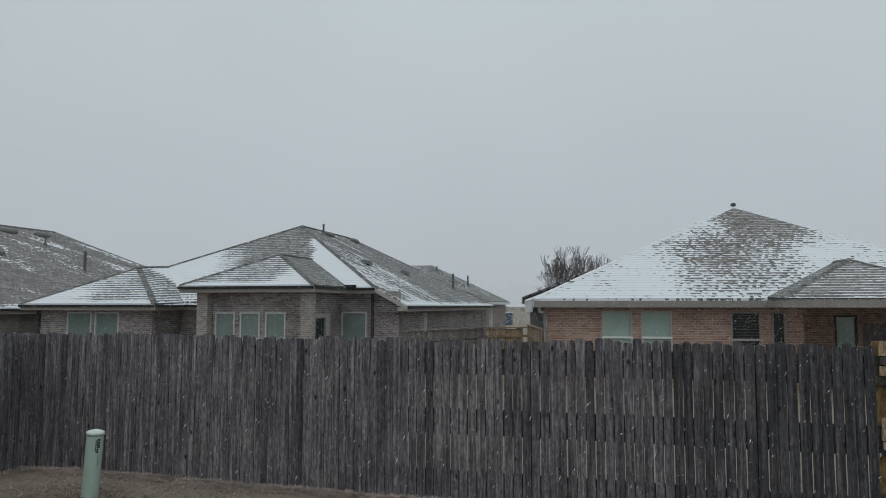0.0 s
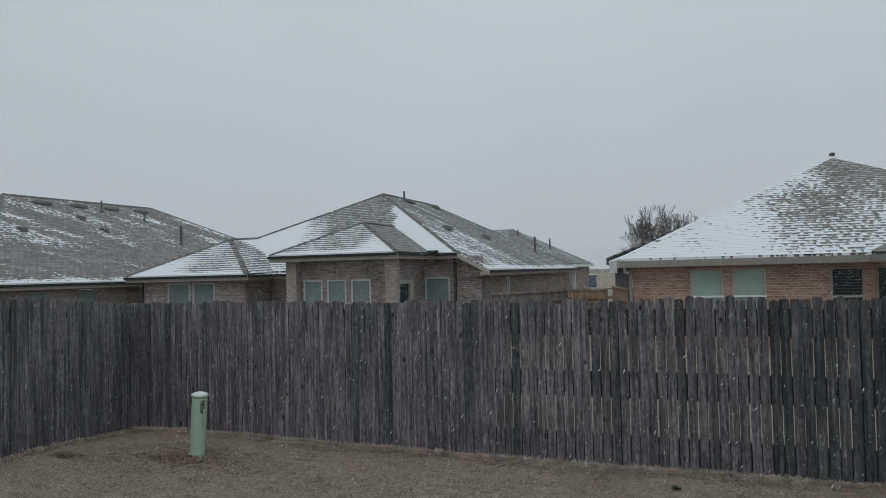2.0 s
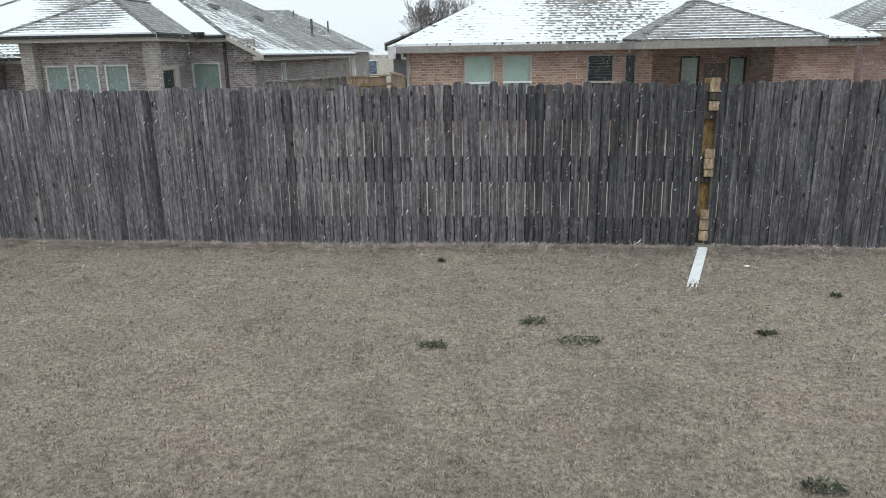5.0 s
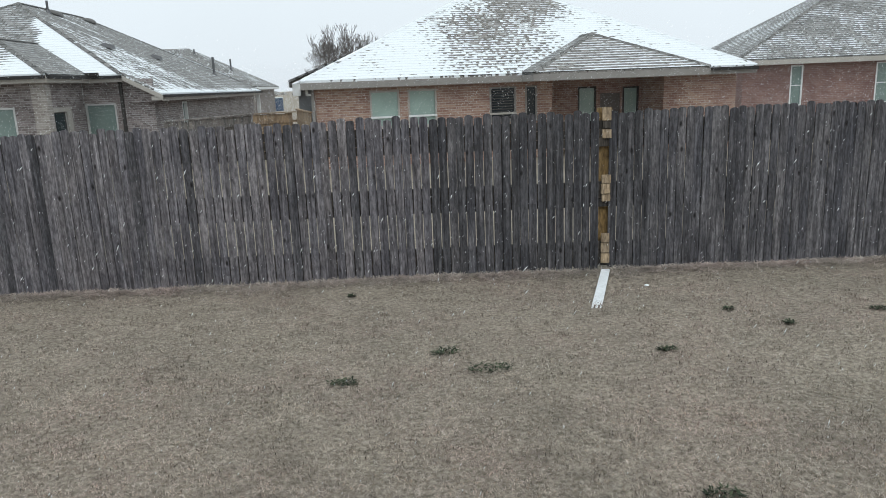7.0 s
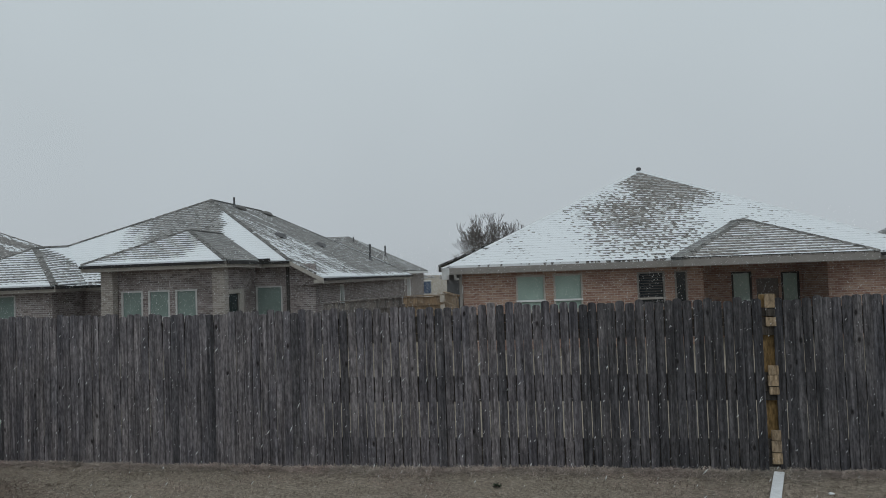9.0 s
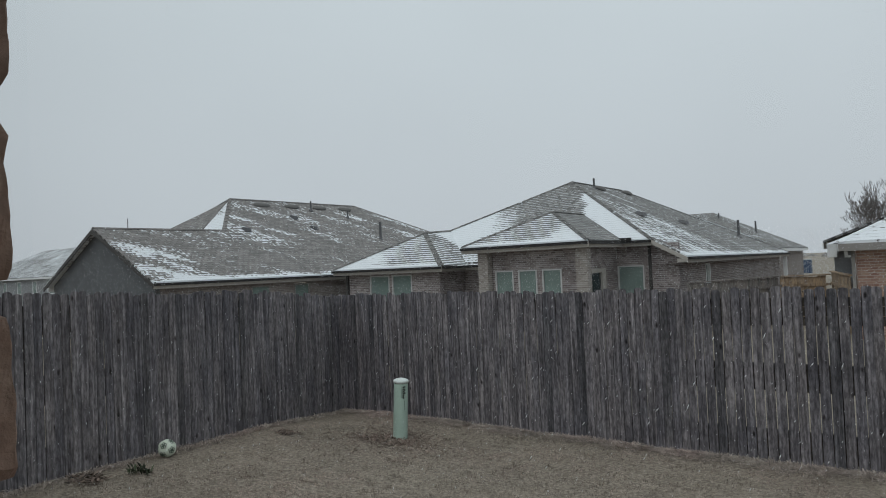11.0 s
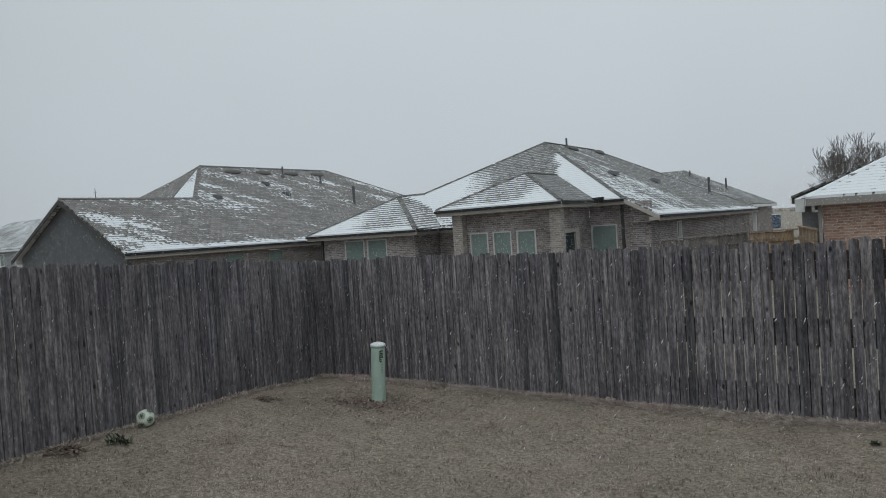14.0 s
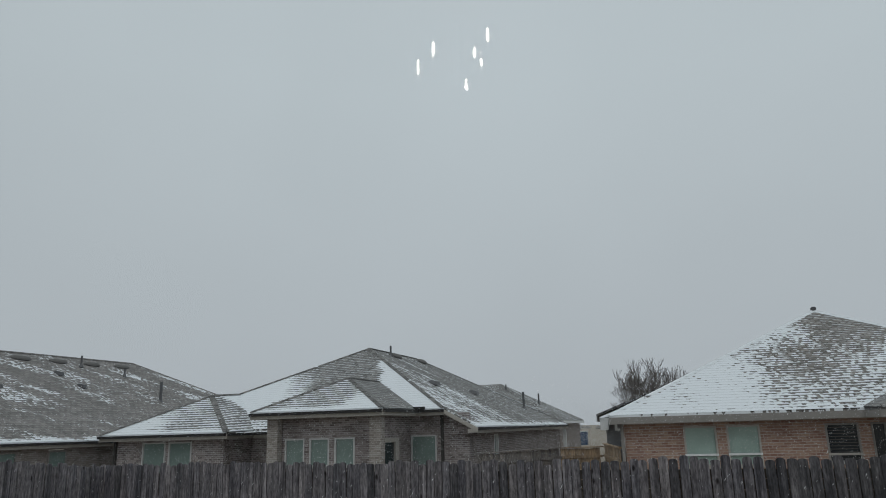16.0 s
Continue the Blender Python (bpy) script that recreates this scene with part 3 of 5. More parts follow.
def on_body(a, z, w, h):
    bm_ = bmesh.new()
    m = Matrix.Rotation(radians(a), 4, "Z")
    box_in(bm_, (0.0905, -w / 2, z - h / 2), (0.0935, w / 2, z + h / 2), m)
    return bm_


face = math.degrees(math.atan2(-6.87, 6.14))
for a_off, z_top, count, wide, high in ((9, 0.645, 9, 0.012, 0.011), (21, 0.65, 6, 0.02, 0.02), (33, 0.65, 3, 0.017, 0.028), (30, 0.47, 4, 0.011, 0.014)):
    for j in range(count):
        gap = high * (1.35 if count != 4 else 2.4)
        part("print_bar", on_body(face + a_off, z_top - j * gap, wide * (0.75 + 0.25 * ((j * 7) % 3) / 2), high), M_INK, ped)

ball = thing("soccer_ball", "scuffed white soccer ball with dark green panels", "ball", pose(-7.55, 4.44, ground_z(-7.55, 4.44) + 0.096, 20, 35, 10))
bm = bmesh.new()
bmesh.ops.create_icosphere(bm, subdivisions=4, radius=0.1)
for f in bm.faces:
    f.smooth = True
part("cover", bm, M_BALL, ball)
M_PANEL = plain("dark_green_panel", (0.012, 0.04, 0.022), 0.5)
g_ = (1 + 5 ** 0.5) / 2
for n_ in [(0, s1, s2 * g_) for s1 in (-1, 1) for s2 in (-1, 1)] + [(s1, s2 * g_, 0) for s1 in (-1, 1) for s2 in (-1, 1)] + [(s1 * g_, 0, s2) for s1 in (-1, 1) for s2 in (-1, 1)]:
    d = Vector(n_).normalized()
    m = d.to_track_quat("Z", "Y").to_matrix().to_4x4()
    bm = bmesh.new()
    cv = bm.verts.new(m @ Vector((0, 0, 0.1022)))
    rim = []
    for i in range(10):
        rr = 0.043 if i % 2 == 0 else 0.03
        rim.append(bm.verts.new((m @ Vector((rr * math.cos(math.tau * i / 10), rr * math.sin(math.tau * i / 10), 0.09))).normalized() * 0.1014))
    for i in range(10):
        bm.faces.new((cv, rim[i], rim[(i + 1) % 10]))
    part("panel", bm, M_PANEL, ball)

a_, b2_ = Vector((2.22, 8.08, 0)), Vector((1.755, 6.6, 0))
d_ = (b2_ - a_)
plank = thing("white_plank", "worn white painted plank lying on the grass", "plank", pose(a_.x, a_.y, ground_z(a_.x, a_.y) + 0.03, 0, 0, math.degrees(math.atan2(d_.y, d_.x))))
bm = box((0, -0.05, -0.01), (d_.length, 0.05, 0.01), 0.003)
part("board", bm, M_WHITEBOARD, plank)
for s1 in (-0.02, 0.022):
    part("stain", box((d_.length - 0.14, s1 - 0.007, 0.0103), (d_.length - 0.03, s1 + 0.009, 0.0125)), M_LITTER, plank, "dark worn mark")
st = thing("stone", "small pale stone on the lawn", "stone", pose(2.5, 7.4, ground_z(2.5, 7.4) + 0.015))
bm = bmesh.new()
bmesh.ops.create_icosphere(bm, subdivisions=2, radius=0.022)
for v in bm.verts:
    v.co = (v.co.x * 1.3, v.co.y, v.co.z * 0.55 + 0.006 * noise.noise(v.co * 40))
part("body", bm, M_WHITEBOARD, st)


def clump(name, label, cat, x, y, rad, n, mat, length, width, flat, seed):
    r = np.random.default_rng(seed)
    a, d = r.uniform(0, math.tau, n), rad * np.sqrt(r.uniform(0, 1, n))
    return tagged(blades(name, x + d * np.cos(a), y + 0.6 * d * np.sin(a), r, length, width, flat, mat, 0.01), label, cat, "weeds in the lawn" if cat == "weed" else "")


for k, (x, y, rad) in enumerate(((0.6, 5.18, 0.17), (-0.53, 5.06, 0.11), (0.26, 5.56, 0.11), (2.05, 5.42, 0.08), (1.66, 3.33, 0.1), (2.95, 6.35, 0.04), (3.3, 5.9, 0.05), (-0.7, 7.45, 0.04), (4.3, 6.2, 0.09))):
    clump("lawn_weed", "dark green weed patch flat in the dry lawn", "weed", x, y, rad, int(70 + 320 * rad), M_WEED, 0.045, 0.0055, (0.1, 0.7), k)
clump("leafy_plant", "low dark green leafy plant beside the fence", "plant", -7.1, 3.87, 0.16, 80, M_WEED, 0.1, 0.011, (0.1, 1.2), 31)
clump("leaf_litter", "heap of dead brown leaves by the fence", "leaves", -7.28, 3.42, 0.26, 160, M_LITTER, 0.07, 0.016, (0.0, 0.6), 32)
clump("leaf_litter", "scatter of dead brown leaves on the mound", "leaves", -7.45, 6.1, 0.2, 90, M_LITTER, 0.06, 0.014, (0.0, 0.5), 33)
clump("leaf_litter", "scatter of reddish dead leaves round the pedestal", "leaves", -6.2, 6.6, 0.38, 260, M_LITTER, 0.05, 0.01, (0.0, 0.6), 34)
n_ = 34000
tx = rng.uniform(CORNER_X, 9, n_)
lump = np.array([noise.noise((float(v) * 2.3, 4.0, 0.0)) + 0.6 * noise.noise((float(v) * 7.0, 9.0, 0.0)) for v in tx])
tx, lump = tx[lump > -0.45], lump[lump > -0.45]
ty = FENCE_Y - 0.035 - np.abs(rng.normal(0, 0.13, len(tx))) * (1.1 + 0.9 * lump)
tagged(blades("fence_foot_grass", tx, ty, rng, 0.085, 0.003, (0.0, 0.55), M_MAT, 0.008 + 0.045 * np.clip(lump + 0.1, 0, 1) * np.clip(1 - (FENCE_Y - ty) / 0.22, 0, 1)), "matted dry grass along the fence foot", "grass", kind="stuff")
n_ = 7000
ts = rng.uniform(0, 1, n_)
sx = -7.02 + (CORNER_X + 7.02) * ts + np.abs(rng.normal(0, 0.1, n_)) + 0.02
sy = 0.6 + (FENCE_Y - 0.63) * ts
tagged(blades("fence_foot_grass", sx, sy, rng, 0.075, 0.0035, (0.05, 0.9), M_MAT), "long dry grass along the side fence foot", "grass", kind="stuff")
# tussocks: thicker clumps all over the lawn
cx, cy = rng.uniform(-7.2, 6.5, 5200), rng.uniform(1.2, 7.9, 5200)
ok = cx > -6.8 - 0.2 * (cy - 0.6)
cx, cy = cx[ok], cy[ok]
ux = np.repeat(cx, 16) + rng.normal(0, 0.035, len(cx) * 16)
uy = np.repeat(cy, 16) + rng.normal(0, 0.03, len(cx) * 16)
tagged(blades("lawn_tussocks", ux, uy, rng, 0.034, 0.0021, (0.6, 1.45), M_TUFT), "thicker tufts of dry grass in the lawn", "grass", kind="stuff")
# bare reddish soil and thatch round the pedestal
n_ = 3200
qx, qy = -6.2 + rng.normal(0, 0.5, n_), 6.75 + rng.normal(0, 0.32, n_)
tagged(blades("soil_thatch", qx, qy, rng, 0.05, 0.004, (0.0, 0.5), M_LITTER), "reddish thatch on the soil round the pedestal", "thatch", kind="stuff")

# ---- neighbouring houses ----
GZ = -0.45


def eave_board(parent, p, q, gutter=True, trim=None):
    """Fascia under a roof edge, with a gutter in front of it."""
    part("fascia", beam(Vector(p) - Vector((0, 0, 0.07)), Vector(q) - Vector((0, 0, 0.07)), 0.04, 0.2), trim or M_TANTRIM, parent)
    if gutter:
        d = (Vector(q) - Vector(p)).normalized()
        s = Vector((d.y, -d.x, 0)) * 0.075
        part("gutter", beam(Vector(p) + s - Vector((0, 0, 0.05)), Vector(q) + s - Vector((0, 0, 0.05)), 0.11, 0.1), M_GUTTER, parent)


def soffit(parent, x0, x1, y0, y1, z):
    part("soffit", box((x0, y0, z - 0.02), (x1, y1, z)), M_SOFFIT, parent)


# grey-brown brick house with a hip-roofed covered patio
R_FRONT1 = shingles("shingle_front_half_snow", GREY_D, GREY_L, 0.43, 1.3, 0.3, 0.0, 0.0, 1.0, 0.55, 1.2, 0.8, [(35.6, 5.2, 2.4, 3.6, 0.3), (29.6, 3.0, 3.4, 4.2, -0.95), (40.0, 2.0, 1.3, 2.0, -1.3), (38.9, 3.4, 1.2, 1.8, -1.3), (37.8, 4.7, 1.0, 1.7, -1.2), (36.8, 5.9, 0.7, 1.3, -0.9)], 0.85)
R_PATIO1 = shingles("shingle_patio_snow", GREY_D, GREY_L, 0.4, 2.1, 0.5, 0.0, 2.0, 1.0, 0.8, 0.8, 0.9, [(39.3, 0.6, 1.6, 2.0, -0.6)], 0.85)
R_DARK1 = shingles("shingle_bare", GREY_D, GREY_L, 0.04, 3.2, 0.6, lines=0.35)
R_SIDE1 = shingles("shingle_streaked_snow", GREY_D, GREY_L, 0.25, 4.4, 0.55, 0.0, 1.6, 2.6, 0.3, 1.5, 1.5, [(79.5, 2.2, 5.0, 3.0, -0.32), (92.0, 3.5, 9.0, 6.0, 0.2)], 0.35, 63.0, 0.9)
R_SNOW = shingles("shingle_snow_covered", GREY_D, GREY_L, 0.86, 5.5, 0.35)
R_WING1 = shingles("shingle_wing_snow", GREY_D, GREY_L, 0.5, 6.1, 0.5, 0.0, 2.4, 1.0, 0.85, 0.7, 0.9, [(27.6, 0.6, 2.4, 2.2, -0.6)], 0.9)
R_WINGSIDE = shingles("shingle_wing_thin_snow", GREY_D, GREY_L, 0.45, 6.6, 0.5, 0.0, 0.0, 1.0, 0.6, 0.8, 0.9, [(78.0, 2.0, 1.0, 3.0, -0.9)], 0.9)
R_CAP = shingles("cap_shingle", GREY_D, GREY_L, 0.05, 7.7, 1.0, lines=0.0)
WW = [(-21.25, -20.12, 0.6, 1.96), (-19.97, -18.87, 0.6, 1.96)]
h1 = thing("brick_house", "grey-brown brick house with patchy snow on its hip roof", "house", pose(0, 0, 0, 0, 0, 2.73), "houses behind the fence")
ZE, ZW, ZR = 2.96, 2.31, 2.25
A, B = (-14.88, 32.29, 6.12), (-14.88, 38.6, 6.12)
FR, BR, BL = (-9.14, 26.6, ZE), (-7.83, 46.9, ZR), (-22.3, 46.9, ZE)
rf = tagged(new("roof"), "asphalt shingle hip roof with patchy snow")
rf.parent = h1
VT, VB = (-19.66, 28.5, 3.97), (-17.0, 25.7, 2.38)
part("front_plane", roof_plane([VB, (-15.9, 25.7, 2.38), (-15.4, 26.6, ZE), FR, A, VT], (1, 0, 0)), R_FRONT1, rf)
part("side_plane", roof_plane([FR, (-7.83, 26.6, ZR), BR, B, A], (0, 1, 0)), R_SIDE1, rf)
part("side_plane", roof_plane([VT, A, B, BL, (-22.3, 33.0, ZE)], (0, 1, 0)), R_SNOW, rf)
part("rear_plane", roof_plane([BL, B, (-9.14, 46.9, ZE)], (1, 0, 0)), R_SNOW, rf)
for p, q in ((A, VT), (A, FR), (A, B), (B, BR)):
    ridge_cap(rf, p, q, R_CAP)
# patio roof
PL, PR, PK, PK2 = (-15.62, 23.37, ZE), (-10.28, 23.37, ZE), (-12.88, 25.99, 4.25), (-12.88, 28.9, 4.25)
part("patio_plane", roof_plane([PL, PR, PK], (1, 0, 0)), R_PATIO1, rf)
part("patio_plane", roof_plane([PR, (-10.28, 26.6, ZE), PK2, PK], (0, 1, 0)), R_DARK1, rf)
part("patio_plane", roof_plane([PL, PK, PK2, (-15.62, 26.6, ZE)], (0, 1, 0)), R_DARK1, rf)
for p, q in ((PK, PL), (PK, PR), (PK, PK2)):
    ridge_cap(rf, p, q, R_CAP)
# wing roof
ZW = 2.3
WL, WR, WK = (-23.1, 23.89, ZW), (-17.0, 23.89, ZW), (-19.9, 26.79, 3.86)
part("wing_plane", roof_plane([WL, WR, WK], (1, 0, 0)), R_WING1, rf)
part("wing_plane", roof_plane([WR, VB, VT, WK], (0, 1, 0)), R_WINGSIDE, rf)
part("wing_plane", roof_plane([WL, WK, VT, (-23.1, 33.0, ZW)], (0, 1, 0)), R_SNOW, rf)
for p, q in ((WK, WL), (WK, WR), (WK, VT)):
    ridge_cap(rf, p, q, R_CAP, 0.13)
eave_board(h1, PL, PR)
eave_board(h1, (PR[0], PR[1], ZE), (PR[0], 26.6, ZE))
eave_board(h1, (PL[0], 26.6, ZE), PL, False)
eave_board(h1, (-10.3, 26.6, ZE), FR)
eave_board(h1, WL, WR)
eave_board(h1, WR, (-17.0, 25.7, ZW))
eave_board(h1, (-17.0, 25.7, ZW), (-15.3, 25.7, ZW))
eave_board(h1, (-7.83, 26.6, ZR), BR, True, M_TANTRIM)
part("rake_board", beam((FR[0] + 0.02, 26.56, ZE - 0.07), (-7.8, 26.56, ZR - 0.07), 0.05, 0.16), M_TANTRIM, h1)
part("rake_end", box((-8.2, 26.56, ZR - 0.24), (-7.8, 26.62, ZR - 0.1)), M_TANTRIM, h1)
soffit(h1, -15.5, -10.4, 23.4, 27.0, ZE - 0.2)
yw, yp, xs = 27.05, 23.95, -10.73
wins = [(-10.7, -9.63, 0.7, 1.96)]
pw = [(-14.47, -13.66, 0.98, 1.97), (-13.45, -12.65, 0.98, 1.97), (-12.43, -11.63, 0.98, 1.97)]
door_o = (24.45, 25.88, GZ, 1.9)
part("wall", wall_panel("x", yp, 0.2, -14.58, -10.91, GZ, ZE - 0.2, pw), M_BRICK1, h1)
part("wall", wall_panel("y", xs - 0.2, 0.2, 24.06, 27.04, GZ, ZE - 0.2, [door_o]), M_BRICK1, h1)
part("wall", wall_panel("y", -15.1, 0.2, 24.06, 26.7, GZ, ZE - 0.2), M_BRICK1, h1)
part("wall", wall_panel("x", yw, 0.2, -10.72, -8.28, GZ, ZE - 0.18, wins), M_BRICK1, h1)
for x0, x1, z0, z1 in pw:
    window_unit(h1, x0, x1, yp, z0, z1, M_BLIND, M_FRAME, False)
part("wall", wall_panel("x", 24.3, 0.2, -22.5, -17.4, GZ, ZW - 0.1, WW), M_BRICK1, h1)
part("wall", wall_panel("y", -17.6, 0.2, 24.51, 26.2, GZ, ZW - 0.1), M_BRICK1, h1)
part("wall", wall_panel("x", 26.21, 0.2, -17.6, -15.62, GZ, ZW - 0.1), M_BRICK1, h1)
part("wall", wall_panel("y", -8.48, 0.2, 27.26, 46.4, GZ, ZR - 0.1, [(30.6, 31.3, 0.7, 1.9)]), M_BRICK1, h1)
part("wall", wall_panel("y", -22.5, 0.2, 24.51, 32.6, GZ, ZW - 0.1), M_BRICK1, h1)
part("wall", wall_panel("x", 46.41, 0.2, -22.0, -8.3, GZ, ZR - 0.1), M_BRICK1, h1)
# brick triangle under the rake
bm = bmesh.new()
tri = [(-9.0, ZE - 0.1), (-9.0, ZR - 0.3), (-8.0, ZR - 0.3), (-8.0, ZR - 0.02)]
lo_ = [bm.verts.new((x, 26.9, z)) for x, z in tri]
hi_ = [bm.verts.new((x, 27.04, z)) for x, z in tri]
bm.faces.new(lo_), bm.faces.new(hi_[::-1])
for i in range(4):
    bm.faces.new((lo_[i], hi_[i], hi_[(i + 1) % 4], lo_[(i + 1) % 4]))
part("gable_brick", uv_box(bm), M_BRICK1, h1)
for x0, x1, z0, z1 in wins:
    window_unit(h1, x0, x1, yw, z0, z1, M_BLIND, M_FRAME, False)
for x0, x1, z0, z1 in WW:
    window_unit(h1, x0, x1, 24.3, z0, z1, M_BLIND, M_FRAME, False)
bm = bmesh.new()
box_in(bm, (-8.5, 30.6, 0.7), (-8.27, 30.66, 1.9))
box_in(bm, (-8.5, 31.24, 0.7), (-8.27, 31.3, 1.9))
box_in(bm, (-8.5, 30.66, 1.84), (-8.27, 31.24, 1.9))
sw = tagged(new("window"), "narrow side window")
sw.parent = h1
part("window_frame", bm, M_WHITE, sw)
part("pane", box((-8.4, 30.66, 0.7), (-8.39, 31.24, 1.84)), M_BLIND, sw)
dr = tagged(new("door"), "pale back door with a dark glass light")
dr.parent = h1
part("door_frame", wall_panel("y", xs - 0.13, 0.15, door_o[0], door_o[1], GZ, 1.9, [(door_o[0] + 0.08, door_o[1] - 0.36, GZ + 0.02, 1.76)]), M_TANTRIM, dr)
part("leaf", box((xs - 0.1, door_o[0] + 0.08, GZ + 0.02), (xs - 0.06, door_o[1] - 0.36, 1.76)), M_TRIM, dr)
part("door_glass", box((xs - 0.055, door_o[0] + 0.1, 0.5), (xs - 0.045, door_o[1] - 0.38, 1.73)), M_DARKGLASS, dr)
part("knob", tube((xs - 0.06, door_o[1] - 0.36, 0.42), (xs + 0.0, door_o[1] - 0.36, 0.42), 0.03), M_PIPE, dr)
for x0, x1 in ((-15.03, -14.59), (-10.9, -10.45)):
    part("column", box((x0, 23.6, GZ), (x1, 23.94, ZE - 0.2)), M_BRICKPALE, h1, "pale brick patio column")
part("downspout", box((-9.42, 26.94, GZ), (-9.32, 27.03, ZE - 0.2)), M_FASCIA_DARK, h1)
part("downspout", box((-8.05, 46.3, GZ), (-7.85, 46.45, ZR - 0.15)), M_WHITE, h1)
part("downspout", box((-22.62, 24.22, GZ), (-22.52, 24.32, ZW - 0.15)), M_FASCIA_DARK, h1)
vent_pipe(h1, -14.42, 33.85, 5.87, 0.5)
vent_pipe(h1, -9.55, 42.3, 3.2, 0.95, 0.07)
vent_pipe(h1, -13.6, 41.6, 4.85, 0.3)
turtle_vent(h1, -14.36, 34.5, 5.86, -29)
turtle_vent(h1, -14.36, 38.2, 5.86, -29)
roof_vent(h1, -11.3, 31.76, 4.18, 90)
roof_vent(h1, -10.8, 36.4, 3.9, 90)
part("gutter_end", box((-10.35, 26.4, ZE - 0.06), (-9.9, 26.58, ZE + 0.07), 0.01), M_GUTTER, h1, "black gutter corner piece")

# orange brick house with a snow-covered pyramid roof and a porch
R_PYR = shingles("shingle_pyramid_snow", BRN_D, BRN_L, 0.84, 9.2, 0.45, 0.0, 0.0, 1.0, 0.45, 0.7, 1.2, [(58.7, 8.2, 2.3, 4.6, 0.75), (56.4, 2.9, 3.0, 3.9, 0.5)], 0.8, 0.0, 0.9)
R_PORCH2 = shingles("shingle_porch_thin_snow", BRN_D, BRN_L, 0.36, 10.1, 0.8, 0.0, 0.0, 1.0, 0.75, 0.7, 0.6, None, 0.9)
h2 = thing("brick_house", "orange-red brick house with a snowy pyramid roof and porch", "house", pose(0, 0, 0, 0, 0, 8.73), "houses behind the fence")
ZE = 2.43
E0, E1, DE = -0.12, 14.95, 22.4
AP, AP2 = (8.03, 30.6, 6.29), (8.03, 33.6, 6.29)
rf = tagged(new("roof"), "pyramid roof under patchy snow")
rf.parent = h2
part("front_plane", roof_plane([(E0, DE, ZE), (E1, DE, ZE), AP], (1, 0, 0)), R_PYR, rf)
part("side_plane", roof_plane([(E1, DE, ZE), (E1, 42, ZE), AP2, AP], (0, 1, 0)), R_SNOW, rf)
part("side_plane", roof_plane([(E0, DE, ZE), AP, AP2, (E0, 42, ZE)], (0, 1, 0)), R_SNOW, rf)
part("rear_plane", roof_plane([(E0, 42, ZE), AP2, (E1, 42, ZE)], (1, 0, 0)), R_SNOW, rf)
for p, q in ((AP, (E0, DE, ZE)), (AP, (E1, DE, ZE)), (AP, AP2)):
    ridge_cap(rf, p, q, R_SNOW)
P0, P1, DP = 6.8, 12.55, 21.2
PK, PK2 = (9.72, 23.95, 3.66), (9.72, 25.1, 3.66)
part("porch_plane", roof_plane([(P0, DP, ZE), (P1, DP, ZE), PK], (1, 0, 0)), R_PORCH2, rf)
part("porch_plane", roof_plane([(P0, DP, ZE), PK, PK2, (P0, DE + 0.1, ZE + 0.04)], (0, 1, 0)), R_DARK1, rf)
part("porch_plane", roof_plane([(P1, DP, ZE), (P1, DE + 0.1, ZE + 0.04), PK2, PK], (0, 1, 0)), R_DARK1, rf)
for p, q in ((PK, (P0, DP, ZE)), (PK, (P1, DP, ZE)), (PK, PK2)):
    ridge_cap(rf, p, q, R_CAP)
eave_board(h2, (E0, DE, ZE), (P0, DE, ZE), False, M_TRIM)
eave_board(h2, (P0, DP, ZE), (P1, DP, ZE), False, M_TRIM)
eave_board(h2, (P1, DE, ZE), (E1, DE, ZE), True, M_TRIM)
eave_board(h2, (P0, DE, ZE), (P0, DP, ZE), False, M_TRIM)
eave_board(h2, (P1, DP, ZE), (P1, DE, ZE), False, M_TRIM)
eave_board(h2, (E0, 42, ZE), (E0, DE, ZE), False, M_WHITE)
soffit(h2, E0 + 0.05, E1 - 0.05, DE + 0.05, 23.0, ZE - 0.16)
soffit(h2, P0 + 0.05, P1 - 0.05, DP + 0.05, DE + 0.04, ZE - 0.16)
D2 = 22.85


w2 = [(1.98, 2.91, 0.9, 2.05), (3.18, 4.1, 0.9, 2.05), (5.83, 6.71, 0.95, 2.03), (7.02, 7.42, 0.95, 2.03)]
pr = (7.93, 11.85, GZ, 2.2)
part("wall", wall_panel("x", D2, 0.2, 0.3, 14.5, GZ, ZE - 0.17, [*w2, pr]), M_BRICK2, h2)
part("wall", wall_panel("y", 0.3, 0.2, D2 + 0.21, 41.6, GZ, ZE - 0.17), M_BRICK2, h2)
part("wall", wall_panel("y", 14.3, 0.2, D2 + 0.21, 41.6, GZ, ZE - 0.17), M_BRICK2, h2)
part("wall", wall_panel("x", 41.61, 0.2, 0.3, 14.5, GZ, ZE - 0.17), M_BRICK2, h2)
for k, (x0, x1, z0, z1) in enumerate(w2):
    w = window_unit(h2, x0, x1, D2, z0, z1, M_BLIND_PALE if k < 2 else M_DARKGLASS, M_TANTRIM if k < 2 else M_TRIM, False)
    if k == 2:
        for j in range(11):
            part("blind_slat", box((x0 + 0.06, D2 + 0.043, z0 + 0.1 + 0.085 * j), (x1 - 0.06, D2 + 0.048, z0 + 0.125 + 0.085 * j)), M_FASCIA_DARK, w)
        part("lower_rail", box((x0, D2 - 0.03, 1.15), (x1, D2 + 0.02, 1.21)), M_TANTRIM, w)
    elif k < 2:
        part("lower_rail", box((x0, D2 - 0.03, 1.2), (x1, D2 + 0.02, 1.26)), M_WHITE, w)
